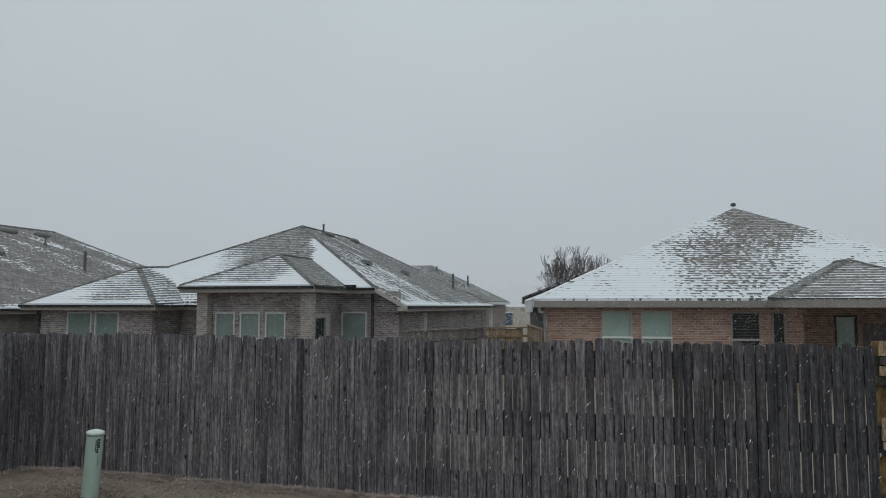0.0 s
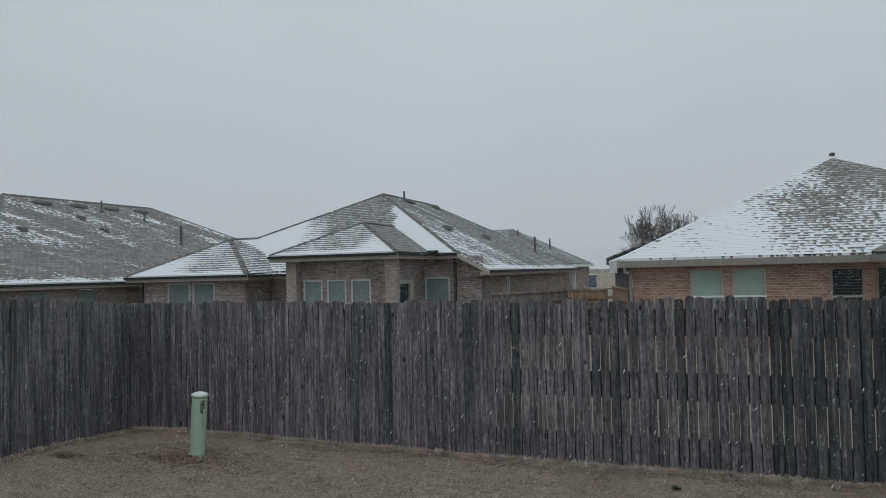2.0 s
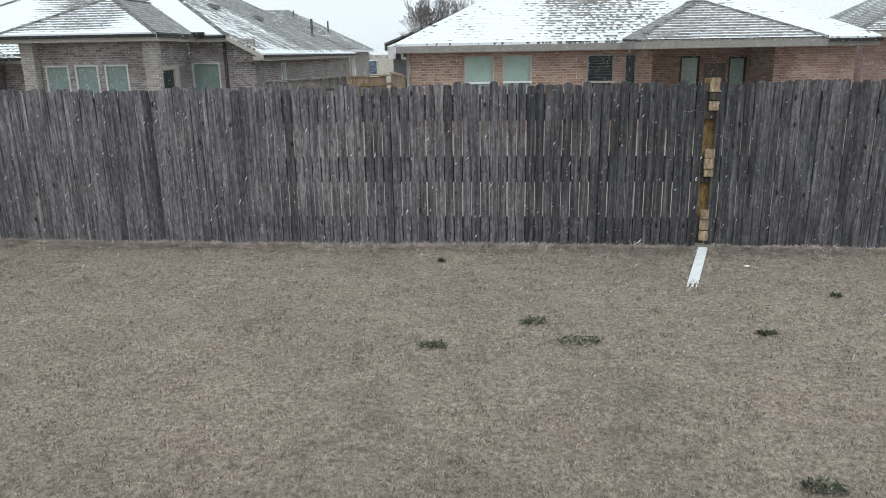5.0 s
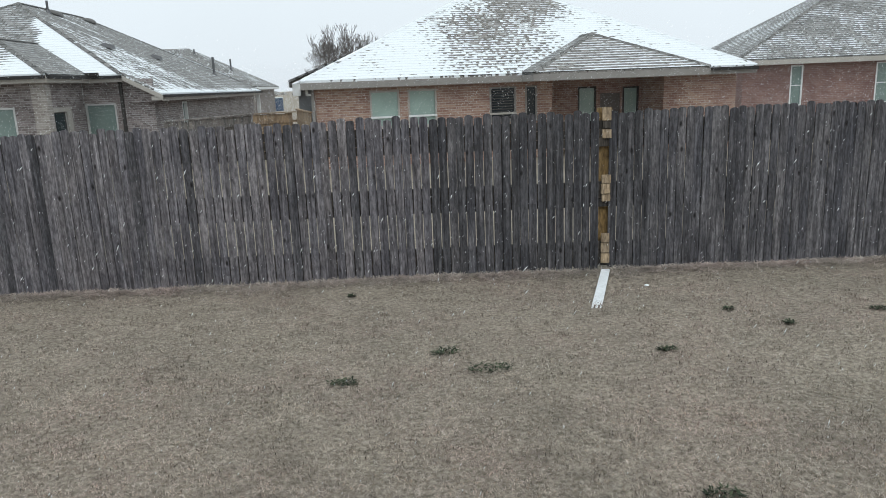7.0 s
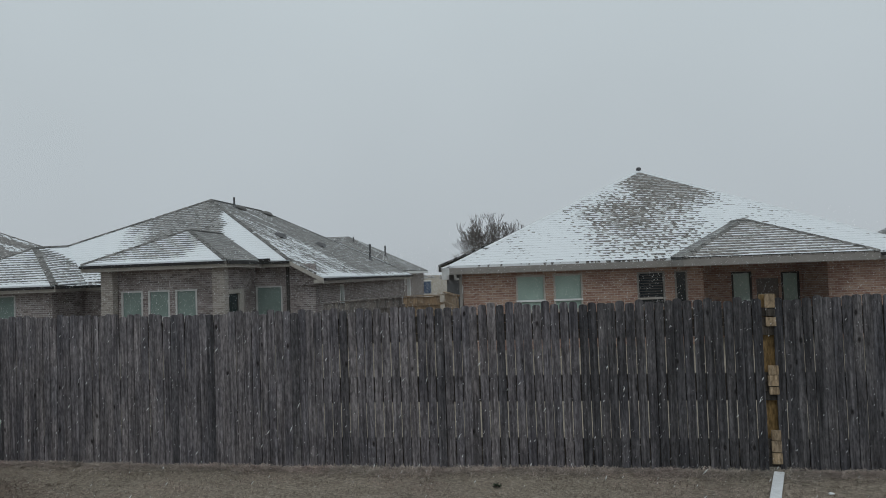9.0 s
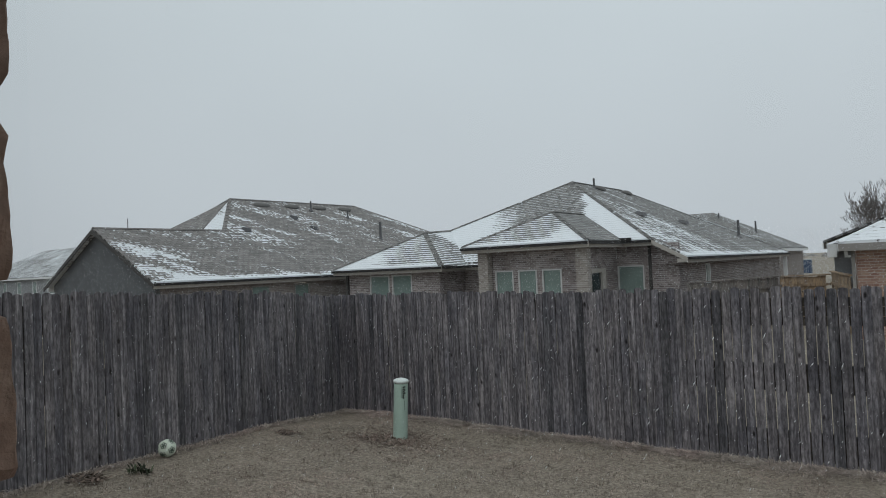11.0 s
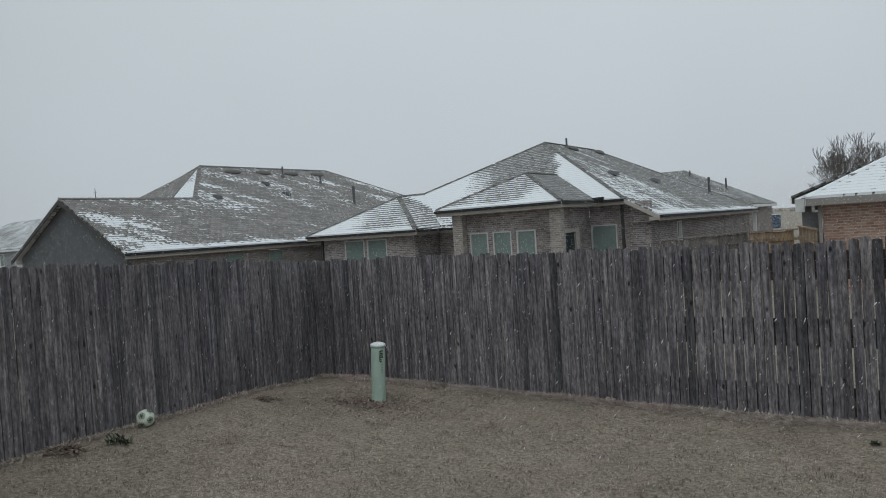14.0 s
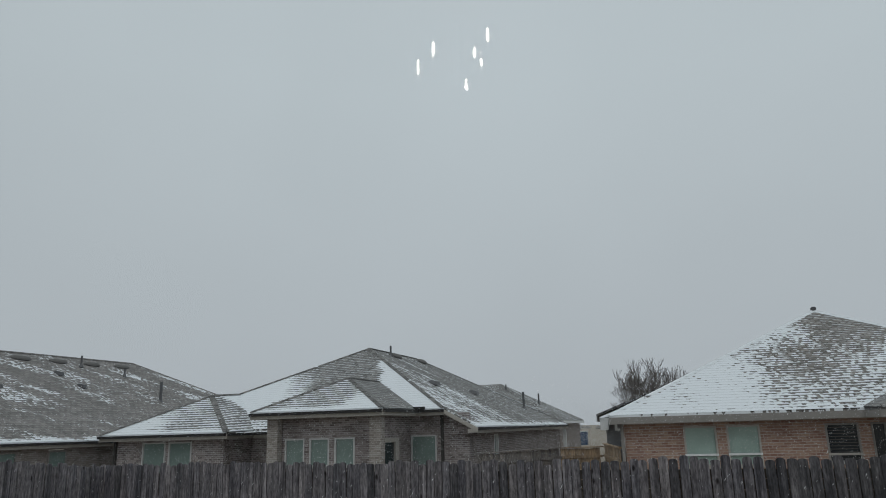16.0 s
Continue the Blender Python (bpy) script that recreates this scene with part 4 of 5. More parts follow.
# recessed porch
bx0, bx1, bd = pr[0], pr[1], D2 + 1.7
ph = [(9.46, 10.14, 0.6, 1.9), (10.3, 11.05, GZ, 1.65), (11.14, 11.75, 0.6, 1.85)]
part("porch_wall", wall_panel("x", bd, 0.15, bx0, bx1, GZ, 2.2, ph), M_BRICK2, h2)
part("porch_wall", wall_panel("y", bx0 - 0.15, 0.15, D2 + 0.21, bd, GZ, 2.2), M_BRICK2, h2)
part("porch_wall", wall_panel("y", bx1, 0.15, D2 + 0.21, bd, GZ, 2.2), M_BRICK2, h2)
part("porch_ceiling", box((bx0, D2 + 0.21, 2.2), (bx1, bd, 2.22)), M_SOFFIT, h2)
window_unit(h2, *ph[0][:2], bd, *ph[0][2:], M_BLIND_PALE, M_FASCIA_DARK, False)
window_unit(h2, *ph[2][:2], bd, *ph[2][2:], M_BLIND_PALE, M_FASCIA_DARK, False)
part("door", box((ph[1][0], bd + 0.04, GZ), (ph[1][1], bd + 0.09, 1.65)), M_DOOR, h2)
part("downspout", box((0.18, D2 - 0.09, GZ), (0.27, D2 - 0.01, ZE - 0.16)), M_TRIM, h2)
part("ridge_vent", box((7.96, 30.5, 6.29), (8.14, 30.7, 6.44), 0.03), M_PIPE, h2)
turtle_vent(h2, 8.8, 31.6, 5.98, -29, 1.0)
vent_pipe(h2, 9.75, 31.5, 5.5, 0.36)
# rear wing reaching out past the corner, with a boxed white eave end
part("wing_plane", roof_plane([(-0.62, 28.6, 2.55), (2.4, 28.6, 3.7), (2.4, 34.0, 3.7), (-0.62, 34.0, 2.55)], (0, 1, 0)), R_DARK1, rf)
eave_board(h2, (-0.62, 34.0, 2.55), (-0.62, 28.6, 2.55), False, M_WHITE)
part("eave_box", box((-0.5, 28.75, 1.95), (-0.2, 29.05, 2.42), 0.01), M_WHITE, h2, "white boxed eave end")
part("wall", wall_panel("x", 29.06, 0.2, -0.3, 0.29, GZ, 2.45), M_PALE, h2)
for z0, x0, x1 in ((2.2, 0.02, 0.1), (1.98, 0.02, 0.24), (1.75, 0.2, 0.28)):
    part("downspout", box((x0, D2 - 0.08, z0 - (0.22 if x1 - x0 < 0.1 else 0.0)), (x1, D2 - 0.01, z0 + 0.06)), M_WHITE, h2)

# long dark house with a gable end
R_H3 = shingles("shingle_brown_snow_patches", (0.16, 0.152, 0.146), (0.27, 0.254, 0.243), 0.29, 12.7, 0.55, 0.0, 1.5, 2.0, 0.3, 1.9, 1.2, [(66.4, 1.5, 1.9, 1.7, -0.36), (65.7, 3.2, 0.9, 1.2, -0.3), (78.0, 2.2, 15.0, 1.8, 0.32)], 0.12, 38.0, 0.8)
R_H3B = shingles("shingle_brown_bare", (0.16, 0.152, 0.146), (0.27, 0.254, 0.243), 0.03, 13.7, 0.5, lines=0.1)
h3 = thing("gabled_house", "long dark brown house with a grey gable and snow-patched roof", "house", pose(0, 0, 0, 0, 0, 0.73), "houses behind the fence")
X0, ZE, SL = -25.0, 2.13, 0.523
XL, ZL = -29.5, 2.13 + 4.5 * 0.523
XM, ZM = -33.5, 2.13 + 8.5 * 0.523
Y0, YA, YB, YE = 14.8, 24.6, 34.4, 42.4
YL = 21.25
rf = tagged(new("roof"), "long brown shingle roof with streaks of snow")
rf.parent = h3
part("side_plane", roof_plane([(X0, Y0, ZE), (X0, YE, ZE), (XM, YB, ZM), (XM, YA, ZM), (XL, YL, ZL), (XL, Y0, ZL)], (0, 1, 0)), R_H3, rf)
part("rear_plane", roof_plane([(XL, Y0, ZL), (XL, YL, ZL), (-34.0, YL, ZE), (-34.0, Y0, ZE)], (0, 1, 0)), R_SNOW, rf)
part("hip_plane", roof_plane([(XL, YL, ZL), (XM, YA, ZM), (-31.5, YL, ZL)], (1, 0, 0)), R_SNOW, rf)
part("hip_plane", roof_plane([(-31.5, YL, ZL), (XM, YA, ZM), (-38.3, 24.2, 5.15), (-36.5, YL, ZL)], (1, 0, 0)), R_H3B, rf)
part("rear_plane", roof_plane([(XM, YA, ZM), (XM, YB, ZM), (-42.8, YE, ZE), (-38.3, 24.2, 5.15)], (0, 1, 0)), R_H3B, rf)
part("end_plane", roof_plane([(X0, YE, ZE), (XM, YB, ZM), (-42.8, YE, ZE)], (1, 0, 0)), R_SNOW, rf)
for p, q in (((XL, Y0, ZL), (XL, YL, ZL)), ((XL, YL, ZL), (XM, YA, ZM)), ((XM, YA, ZM), (XM, YB, ZM)), ((XM, YB, ZM), (X0, YE, ZE))):
    ridge_cap(rf, p, q, R_H3B)
ridge_cap(rf, (XM, YA, ZM), (-38.3, 24.2, 5.15), R_SNOW)
ridge_cap(rf, (XM, YA, ZM), (-31.5, YL, ZL), R_H3B)
bm = bmesh.new()
gab = [(-33.7, GZ), (-25.4, GZ), (-25.4, ZE - 0.05), (-25.25, ZE), (XL, ZL - 0.09), (-33.75, ZE), (-33.7, ZE - 0.05)]
lo_ = [bm.verts.new((x, Y0 + 0.3, z)) for x, z in gab]
hi_ = [bm.verts.new((x, Y0 + 0.5, z)) for x, z in gab]
bm.faces.new(lo_), bm.faces.new(hi_[::-1])
for i in range(len(gab)):
    j = (i + 1) % len(gab)
    bm.faces.new((lo_[i], hi_[i], hi_[j], lo_[j]))
part("gable_wall", uv_box(bm), M_SIDING, h3, "plain grey gable siding")
for k in range(26):
    z = GZ + 0.17 * k
    half = 4.1 if z < ZE else max(0.0, 4.3 * (1 - (z - ZE) / (ZL - ZE - 0.1)))
    if half > 0.3:
        part("siding_board", box((XL - half, Y0 + 0.29, z), (XL + half, Y0 + 0.3, z + 0.006)), M_SIDING, h3)
part("wall", wall_panel("y", -25.6, 0.2, Y0 + 0.51, YE - 0.4, GZ, ZE - 0.08, [(19.6, 20.6, 0.7, 1.75), (25.3, 26.6, 0.7, 1.8), (22.0, 22.9, 0.7, 1.8)]), M_BRICK3, h3)
for a, b in ((19.6, 20.6), (25.3, 26.6), (22.0, 22.9)):
    sw = tagged(new("window"), "side window with closed blind")
    sw.parent = h3
    part("window_frame", wall_panel("y", -25.46, 0.08, a, b, 0.7, 1.78, [(a + 0.06, b - 0.06, 0.76, 1.7)]), M_TRIM, sw)
    part("pane", box((-25.44, a + 0.06, 0.76), (-25.42, b - 0.06, 1.7)), M_BLIND, sw)
eave_board(h3, (X0, Y0, ZE), (X0, YE, ZE), True)
for p, q in (((X0, Y0 - 0.02, ZE - 0.07), (XL, Y0 - 0.02, ZL - 0.07)), ((XL, Y0 - 0.02, ZL - 0.07), (-34.0, Y0 - 0.02, ZE - 0.07))):
    part("rake_board", beam(p, q, 0.04, 0.16), M_FASCIA_DARK, h3)
for y, h in ((26.2, 0.0), (28.4, 0.0), (30.6, 0.0), (32.8, 0.0)):
    turtle_vent(h3, XM + 0.75, y, ZM - 0.38, -27.6, 1.1)
vent_pipe(h3, XM + 1.2, 29.5, ZM - 0.55, 0.55)
vent_pipe(h3, XM + 2.0, 31.8, ZM - 1.0, 0.4)
vent_pipe(h3, -28.73, 31.7, 4.0, 1.1, 0.08)
for x, y in ((-29.5, 22.6), (-29.9, 27.5), (-31.2, 27.2)):
    roof_vent(h3, x, y, ZE + (X0 - x) * SL, 90, 0.3)

# low rear wing showing past the gable
part("wing_plane", roof_plane([(-44.6, 19.6, 2.05), (-36.5, 19.6, 3.2), (-36.5, 24.0, 3.2), (-44.6, 24.0, 2.05)], (0, 1, 0)), R_SNOW, rf)
eave_board(h3, (-44.6, 24.0, 2.05), (-44.6, 19.6, 2.05), False, M_WHITE)
part("wall", wall_panel("x", 19.9, 0.2, -44.2, -36.5, GZ, 1.95), M_BRICK3, h3)

# rose brick house beyond
R_H4 = shingles("shingle_rose_house_thin_snow", GREY_D, GREY_L, 0.3, 15.2, 0.4, 0.0, 0.0, 1.0, 0.5, 0.9, 0.9, None, 0.4)
h4 = thing("brick_house", "rose brick house with a thinly snowed hip roof", "house", pose(0, 0, 0, 0, 0, -9.27), "houses behind the fence")
ZE, a4 = 2.72, 7.5
rf = tagged(new("roof"), "hip roof under thin snow")
rf.parent = h4
c0, c1 = 8.4, 27.0
part("front_plane", roof_plane([(c0, 32.97, ZE), (c1, 32.97, ZE), (c1 - a4, 32.97 + a4, 6.75), (c0 + a4, 32.97 + a4, 6.75)], (1, 0, 0)), R_H4, rf)
part("side_plane", roof_plane([(c0, 32.97, ZE), (c0 + a4, 32.97 + a4, 6.75), (c0, 32.97 + 2 * a4, ZE)], (0, 1, 0)), R_H4, rf)
part("side_plane", roof_plane([(c1, 32.97, ZE), (c1, 32.97 + 2 * a4, ZE), (c1 - a4, 32.97 + a4, 6.75)], (0, 1, 0)), R_SNOW, rf)
part("rear_plane", roof_plane([(c0, 32.97 + 2 * a4, ZE), (c0 + a4, 32.97 + a4, 6.75), (c1 - a4, 32.97 + a4, 6.75), (c1, 32.97 + 2 * a4, ZE)], (1, 0, 0)), R_SNOW, rf)
ridge_cap(rf, (c0, 32.97, ZE), (c0 + a4, 32.97 + a4, 6.75), R_CAP)
ridge_cap(rf, (c0 + a4, 32.97 + a4, 6.75), (c1 - a4, 32.97 + a4, 6.75), R_CAP)
eave_board(h4, (c0, 32.97, ZE), (c1, 32.97, ZE), False)


def at4(az, d=33.4):
    return d * math.tan(radians(az - 10))


w4 = [(at4(27.84), at4(28.63), 0.7, 2.4), (at4(33), at4(34.4), 0.7, 2.4)]
part("wall", wall_panel("x", 33.4, 0.2, c0 + 0.4, c1 - 0.4, GZ, ZE - 0.1, w4), M_BRICK4, h4)
part("wall", wall_panel("y", c0 + 0.4, 0.2, 33.61, 32.97 + 2 * a4 - 0.6, GZ, ZE - 0.1), M_BRICK4, h4)
part("wall", wall_panel("y", c1 - 0.6, 0.2, 33.61, 32.97 + 2 * a4 - 0.6, GZ, ZE - 0.1), M_BRICK4, h4)
part("wall", wall_panel("x", 32.97 + 2 * a4 - 0.59, 0.2, c0 + 0.4, c1 - 0.4, GZ, ZE - 0.1), M_BRICK4, h4)
for x0, x1, z0, z1 in w4:
    window_unit(h4, x0, x1, 33.4, z0, z1, M_BLIND, M_WHITE, True)
vent_pipe(h4, 16.6, 37.5, 5.2, 0.5)


def far_house(m, x0, x1, y0, y1, ze, zr, roof, wallm, label, run=None):
    """A plain hip-roofed house far off: four roof planes, fascia, walls, windows."""
    h = thing("distant_house", label, "house", m, "houses far off")
    w = (y1 - y0) / 2
    r = run or min(w, (x1 - x0) / 2 - 0.3)
    k0, k1 = (x0 + r, y0 + w, zr), (x1 - r, y0 + w, zr)
    part("roof_plane", roof_plane([(x0, y0, ze), (x1, y0, ze), k1, k0], (1, 0, 0)), roof, h)
    part("roof_plane", roof_plane([(x0, y1, ze), k0, k1, (x1, y1, ze)], (1, 0, 0)), roof, h)
    part("roof_plane", roof_plane([(x0, y0, ze), k0, (x0, y1, ze)], (0, 1, 0)), roof, h)
    part("roof_plane", roof_plane([(x1, y0, ze), (x1, y1, ze), k1], (0, 1, 0)), roof, h)
    eave_board(h, (x0, y0, ze), (x1, y0, ze), False, M_WHITE)
    eave_board(h, (x1, y0, ze), (x1, y1, ze), False, M_WHITE)
    n = max(1, int((x1 - x0) / 4))
    ho = [(x0 + (i + 0.5) * (x1 - x0) / n - 0.5, x0 + (i + 0.5) * (x1 - x0) / n + 0.5, ze - 1.9, ze - 0.5) for i in range(n)]
    part("wall", wall_panel("x", y0 + 0.4, 0.2, x0 + 0.4, x1 - 0.4, GZ - 0.5, ze - 0.1, ho), wallm, h)
    part("wall", wall_panel("y", x0 + 0.4, 0.2, y0 + 0.61, y1 - 0.4, GZ - 0.5, ze - 0.1), wallm, h)
    part("wall", wall_panel("y", x1 - 0.6, 0.2, y0 + 0.61, y1 - 0.4, GZ - 0.5, ze - 0.1), wallm, h)
    part("wall", wall_panel("x", y1 - 0.39, 0.2, x0 + 0.4, x1 - 0.4, GZ - 0.5, ze - 0.1), wallm, h)
    for x, xx, z, zz in ho:
        window_unit(h, x, xx, y0 + 0.4, z, zz, M_BLIND, M_WHITE, False)
    return h


hb = far_house(pose(0, 0, 0, 0, 0, 2.73), -27, -9.8, 57, 68, 2.6, 5.86, R_H4, M_BRICK3, "distant brown house with thin snow on its roof", 6.25)
vent_pipe(hb, -12.3, 60.2, 3.9, 0.9, 0.07)
vent_pipe(hb, -15.4, 61.6, 5.2, 0.55, 0.06)
hc = far_house(pose(0, 0, 0, 0, 0, 8.73), 7.0, 26.5, 66, 82, 3.0, 5.85, R_SNOW, M_BRICK4, "distant pale house under a snow-covered roof")
vent_pipe(hc, 14.8, 68.6, 4.3, 1.3, 0.07)
# half snow cover, set high enough to pale the far roof like haze
R_HAZE = shingles("shingle_half_snow_haze", GREY_D, GREY_L, 0.52, 19.4, 0.5, 0.0, 0.0, 1.0, 0.5, 0.9, 0.9, None, 0.6)
he = far_house(pose(0, 0, 0, 0, 0, 0.73), -104, -64, 36, 50, 3.2, 6.75, R_HAZE, M_PALE, "distant grey house fading into the snowfall", 6.0)

mast = part("antenna_mast", tube((-77.57, 43.0, 6.0), (-77.57, 43.0, 9.40), 0.06, 0.03), M_PIPE, he)
part("crossbar", tube((-77.87, 43.0, 8.90), (-77.27, 43.0, 8.90), 0.025), M_PIPE, mast)

# tan fence between the houses, seen over the pickets
def board_fence(name, p, q, z, h, mat, label):
    p, q = Vector((*p, 0)), Vector((*q, 0))
    L = (q - p).length
    f = thing(name, label, "fence", pose(p.x, p.y, z, 0, 0, math.degrees(math.atan2(q.y - p.y, q.x - p.x))))
    me = None
    r = random.Random(9)
    bm_ = box((-0.068, -0.009, 0), (0.068, 0.009, h), 0.0)
    n = int(L / 0.14)
    for i in range(n):
        if me is None:
            ob = part("board", bm_, mat, f)
            me = ob.data
        else:
            ob = new("board", me)
            ob.parent = f
        ob.matrix_basis = pose(i * 0.14, r.uniform(-0.004, 0.004), r.uniform(-0.02, 0.02), 0, 0, 0)
    for zz in (0.3, 1.45):
        part("rail", box((0, -0.05, zz), (L, -0.012, zz + 0.09)), mat, f)
    part("cap_rail", box((-0.05, -0.07, h + 0.022), (L, 0.07, h + 0.06)), mat, f)
    return f


def ray_xy(az, d):
    return (d * math.sin(radians(az - 0.73)), d * math.cos(radians(az - 0.73)))


board_fence("grey_fence", ray_xy(-18.4, 24.6), ray_xy(-12.1, 28.8), -0.5, 1.81, M_OLDBOARD, "pale grey board fence beside the brick house")
board_fence("tan_fence", ray_xy(-12.0, 28.8), ray_xy(-8.9, 29.2), -0.5, 1.8, M_TAN, "tan cedar board fence between the two brick houses")
board_fence("tan_fence", ray_xy(-8.8, 29.0), ray_xy(-7.6, 23.6), -0.45, 1.86, M_TAN, "tan cedar board fence meeting the orange house")
bx, by = ray_xy(-10.35, 95)
bn = thing("storage_shed", "small blue shed with a pale roof far beyond the houses", "shed", pose(bx, by, -0.4))
part("shed_wall", box((-0.5, -0.5, 0), (0.5, 0.5, 1.68), 0.02), M_BLUE, bn)
part("shed_roof", box((-0.58, -0.58, 1.68), (0.58, 0.58, 1.8), 0.05), M_WHITE, bn)
part("shed_door", box((-0.3, -0.53, 0.05), (0.3, -0.505, 1.5)), M_BLUE, bn)


# bare tree beyond the roofs
def bare_tree(name, x, y, h, seed):
    r = random.Random(seed)
    t = thing(name, "bare leafless winter tree behind the snowy roof", "tree", pose(x, y, -0.35))
    limbs, twigs = bmesh.new(), bmesh.new()

    def stick(bm_, p, q, a, b):
        d = (q - p).normalized()
        s = d.orthogonal().normalized()
        u_ = d.cross(s)
        n = 5
        rings = []
        for c, rad in ((p, a), (q, b)):
            rings.append([bm_.verts.new(c + (s * math.cos(math.tau * i / n) + u_ * math.sin(math.tau * i / n)) * rad) for i in range(n)])
        for i in range(n):
            bm_.faces.new((rings[0][i], rings[0][(i + 1) % n], rings[1][(i + 1) % n], rings[1][i]))

    def grow(p, d, l, rad, depth):
        for _ in range(2):
            d2 = (d + Vector((r.uniform(-0.18, 0.18), r.uniform(-0.18, 0.18), r.uniform(0.0, 0.16)))).normalized()
            q = p + d2 * l / 2
            stick(limbs if depth < 2 else twigs, p, q, rad, rad * 0.78)
            p, d, rad = q, d2, max(0.009, rad * 0.78)
            if depth < 5:
                ang = r.uniform(0, math.tau)
                side = Vector((math.cos(ang), math.sin(ang), r.uniform(0.1, 0.6)))
                grow(p, (d * 0.8 + side * r.uniform(0.35, 0.65)).normalized(), l * r.uniform(0.45, 0.7), rad * 0.6, depth + 1)
        if depth < 5:
            for _ in range(2):
                ang = r.uniform(0, math.tau)
                side = Vector((math.cos(ang), math.sin(ang), r.uniform(0.0, 0.5)))
                grow(p, (d + side * r.uniform(0.25, 0.55)).normalized(), l * r.uniform(0.5, 0.72), rad * 0.7, depth + 1)

    stick(limbs, Vector((0, 0, 0)), Vector((0.03, 0, h * 0.2)), 0.17, 0.13)
    for k in range(22):
        a = 2.4 * k + r.uniform(-0.25, 0.25)
        lean = 0.1 + 1.15 * ((k * 7) % 22) / 21
        grow(Vector((0.03, 0, h * r.uniform(0.17, 0.2))), Vector((lean * math.cos(a), lean * math.sin(a), 1)).normalized(), h * 0.3 * r.uniform(0.75, 1.1), 0.06, 1)
    part("trunk", limbs, M_BARK, t)
    part("twigs", twigs, M_BARK, t)


bare_tree("bare_tree", -5.1, 50.0, 7.0, 3)
# far wooded rise on the horizon
bm = bmesh.new()
r_ = random.Random(8)
for i in range(260):
    a = radians(-80 + 140 * i / 260 + r_.uniform(-0.3, 0.3))
    d = 420 + r_.uniform(-60, 120)
    s = r_.uniform(4, 7)
    m = Matrix.Translation((d * math.sin(a), d * math.cos(a), -1)) @ Matrix.Diagonal((s * 1.6, s, s, 1))
    bmesh.ops.create_icosphere(bm, subdivisions=1, radius=0.5, matrix=m)
for v in bm.verts:
    v.co += Vector((noise.noise(v.co * 0.5), noise.noise(v.co * 0.5 + Vector((9, 0, 0))), noise.noise(v.co * 0.5 + Vector((0, 9, 0))))) * 1.2
M_WOODS = plain("far_bare_woods", (0.2, 0.19, 0.18), 1.0, vary=0.2, scale=0.2)
tagged(part("distant_woods", bm, M_WOODS), "far grey line of bare winter trees", "woods", kind="stuff")

# ---- the window that is looked through ----
JX, WY = -0.285, 0.075
TOPZ, SILLZ, RX = 2.95, 1.2, 1.5
room = tagged(new("house_wall"), "brick house wall round the open view", "wall", kind="structure")
M_JAMB, jt, jbs = nodes_of("orange_brown_brick_face", 0.95)
jc = coords(jt)
jcol = ramp_of(jt, noise_of(jt, 14, 6, jc, 0.65), [(0.28, (0.15, 0.072, 0.05)), (0.42, (0.28, 0.175, 0.13)), (0.58, (0.37, 0.265, 0.205)), (0.76, (0.5, 0.4, 0.31))])
jinfo = jt.nodes.new("ShaderNodeObjectInfo")
jcol = mix_of(jt, 0.8, jcol, ramp_of(jt, jinfo.outputs["Random"], [(0.0, (0.75, 0.72, 0.72)), (0.5, (1.0, 1.0, 1.0)), (1.0, (1.04, 0.96, 0.92))]), "MULTIPLY")
jt.links.new(mix_of(jt, 0.5, jcol, ramp_of(jt, noise_of(jt, 120, 5, jc), [(0.3, (0.55, 0.55, 0.55)), (0.7, (1.3, 1.3, 1.3))]), "MULTIPLY"), jbs.inputs["Base Color"])
bump_of(jt, jbs, noise_of(jt, 150, 6, jc), 0.8, 0.003)
M_MORTAR = plain("sandy_mortar", (0.34, 0.3, 0.25), 0.95, vary=0.2, scale=40, bump=0.004)
OUT = 0.109
PITCH = 0.0725
part("core", wall_panel("x", WY + 0.012, 0.008, -3.0, 3.2, 0.0, 3.4, [(JX - 0.03, RX, SILLZ, TOPZ)]), M_MORTAR, room)
part("inner_wall", wall_panel("x", -0.06, 0.115, -3.0, 3.2, 0.0, 3.4, [(JX + 0.0, RX, SILLZ, TOPZ)]), M_INSIDE, room)


def rough_brick(k):
    """A tumbled brick with worn corners, its reveal end at x = 0."""
    r = random.Random(k)
    bm_ = bmesh.new()
    box_in(bm_, (-0.2, 0, 0), (0, 0.022, 0.0615))
    bmesh.ops.subdivide_edges(bm_, edges=bm_.edges[:], cuts=11, use_grid_fill=True)
    c = Vector((-0.1, 0.011, 0.03075))
    for v in bm_.verts:
        p = v.co - c
        e = sum((abs(p.x) > 0.097, abs(p.y) > 0.0106, abs(p.z) > 0.0303))
        if e >= 2:
            v.co -= Vector((math.copysign(1, p.x), math.copysign(1, p.y), math.copysign(1, p.z))) * (0.0012 if e == 2 else 0.0025)
        v.co += Vector((noise.noise(v.co * 38 + Vector((k * 9, 0, 0))), noise.noise(v.co * 30 + Vector((0, k * 9, 0))), noise.noise(v.co * 30 + Vector((0, 0, k * 9))))) * 0.0015
        v.co += Vector((noise.noise(v.co * 130 + Vector((k * 5, 3, 0))), noise.noise(v.co * 120 + Vector((7, k * 5, 0))), noise.noise(v.co * 120 + Vector((1, 0, k * 5))))) * 0.0016
    me = bpy.data.meshes.new("brick")
    bm_.to_mesh(me)
    bm_.free()
    me.materials.append(M_JAMB)
    return me


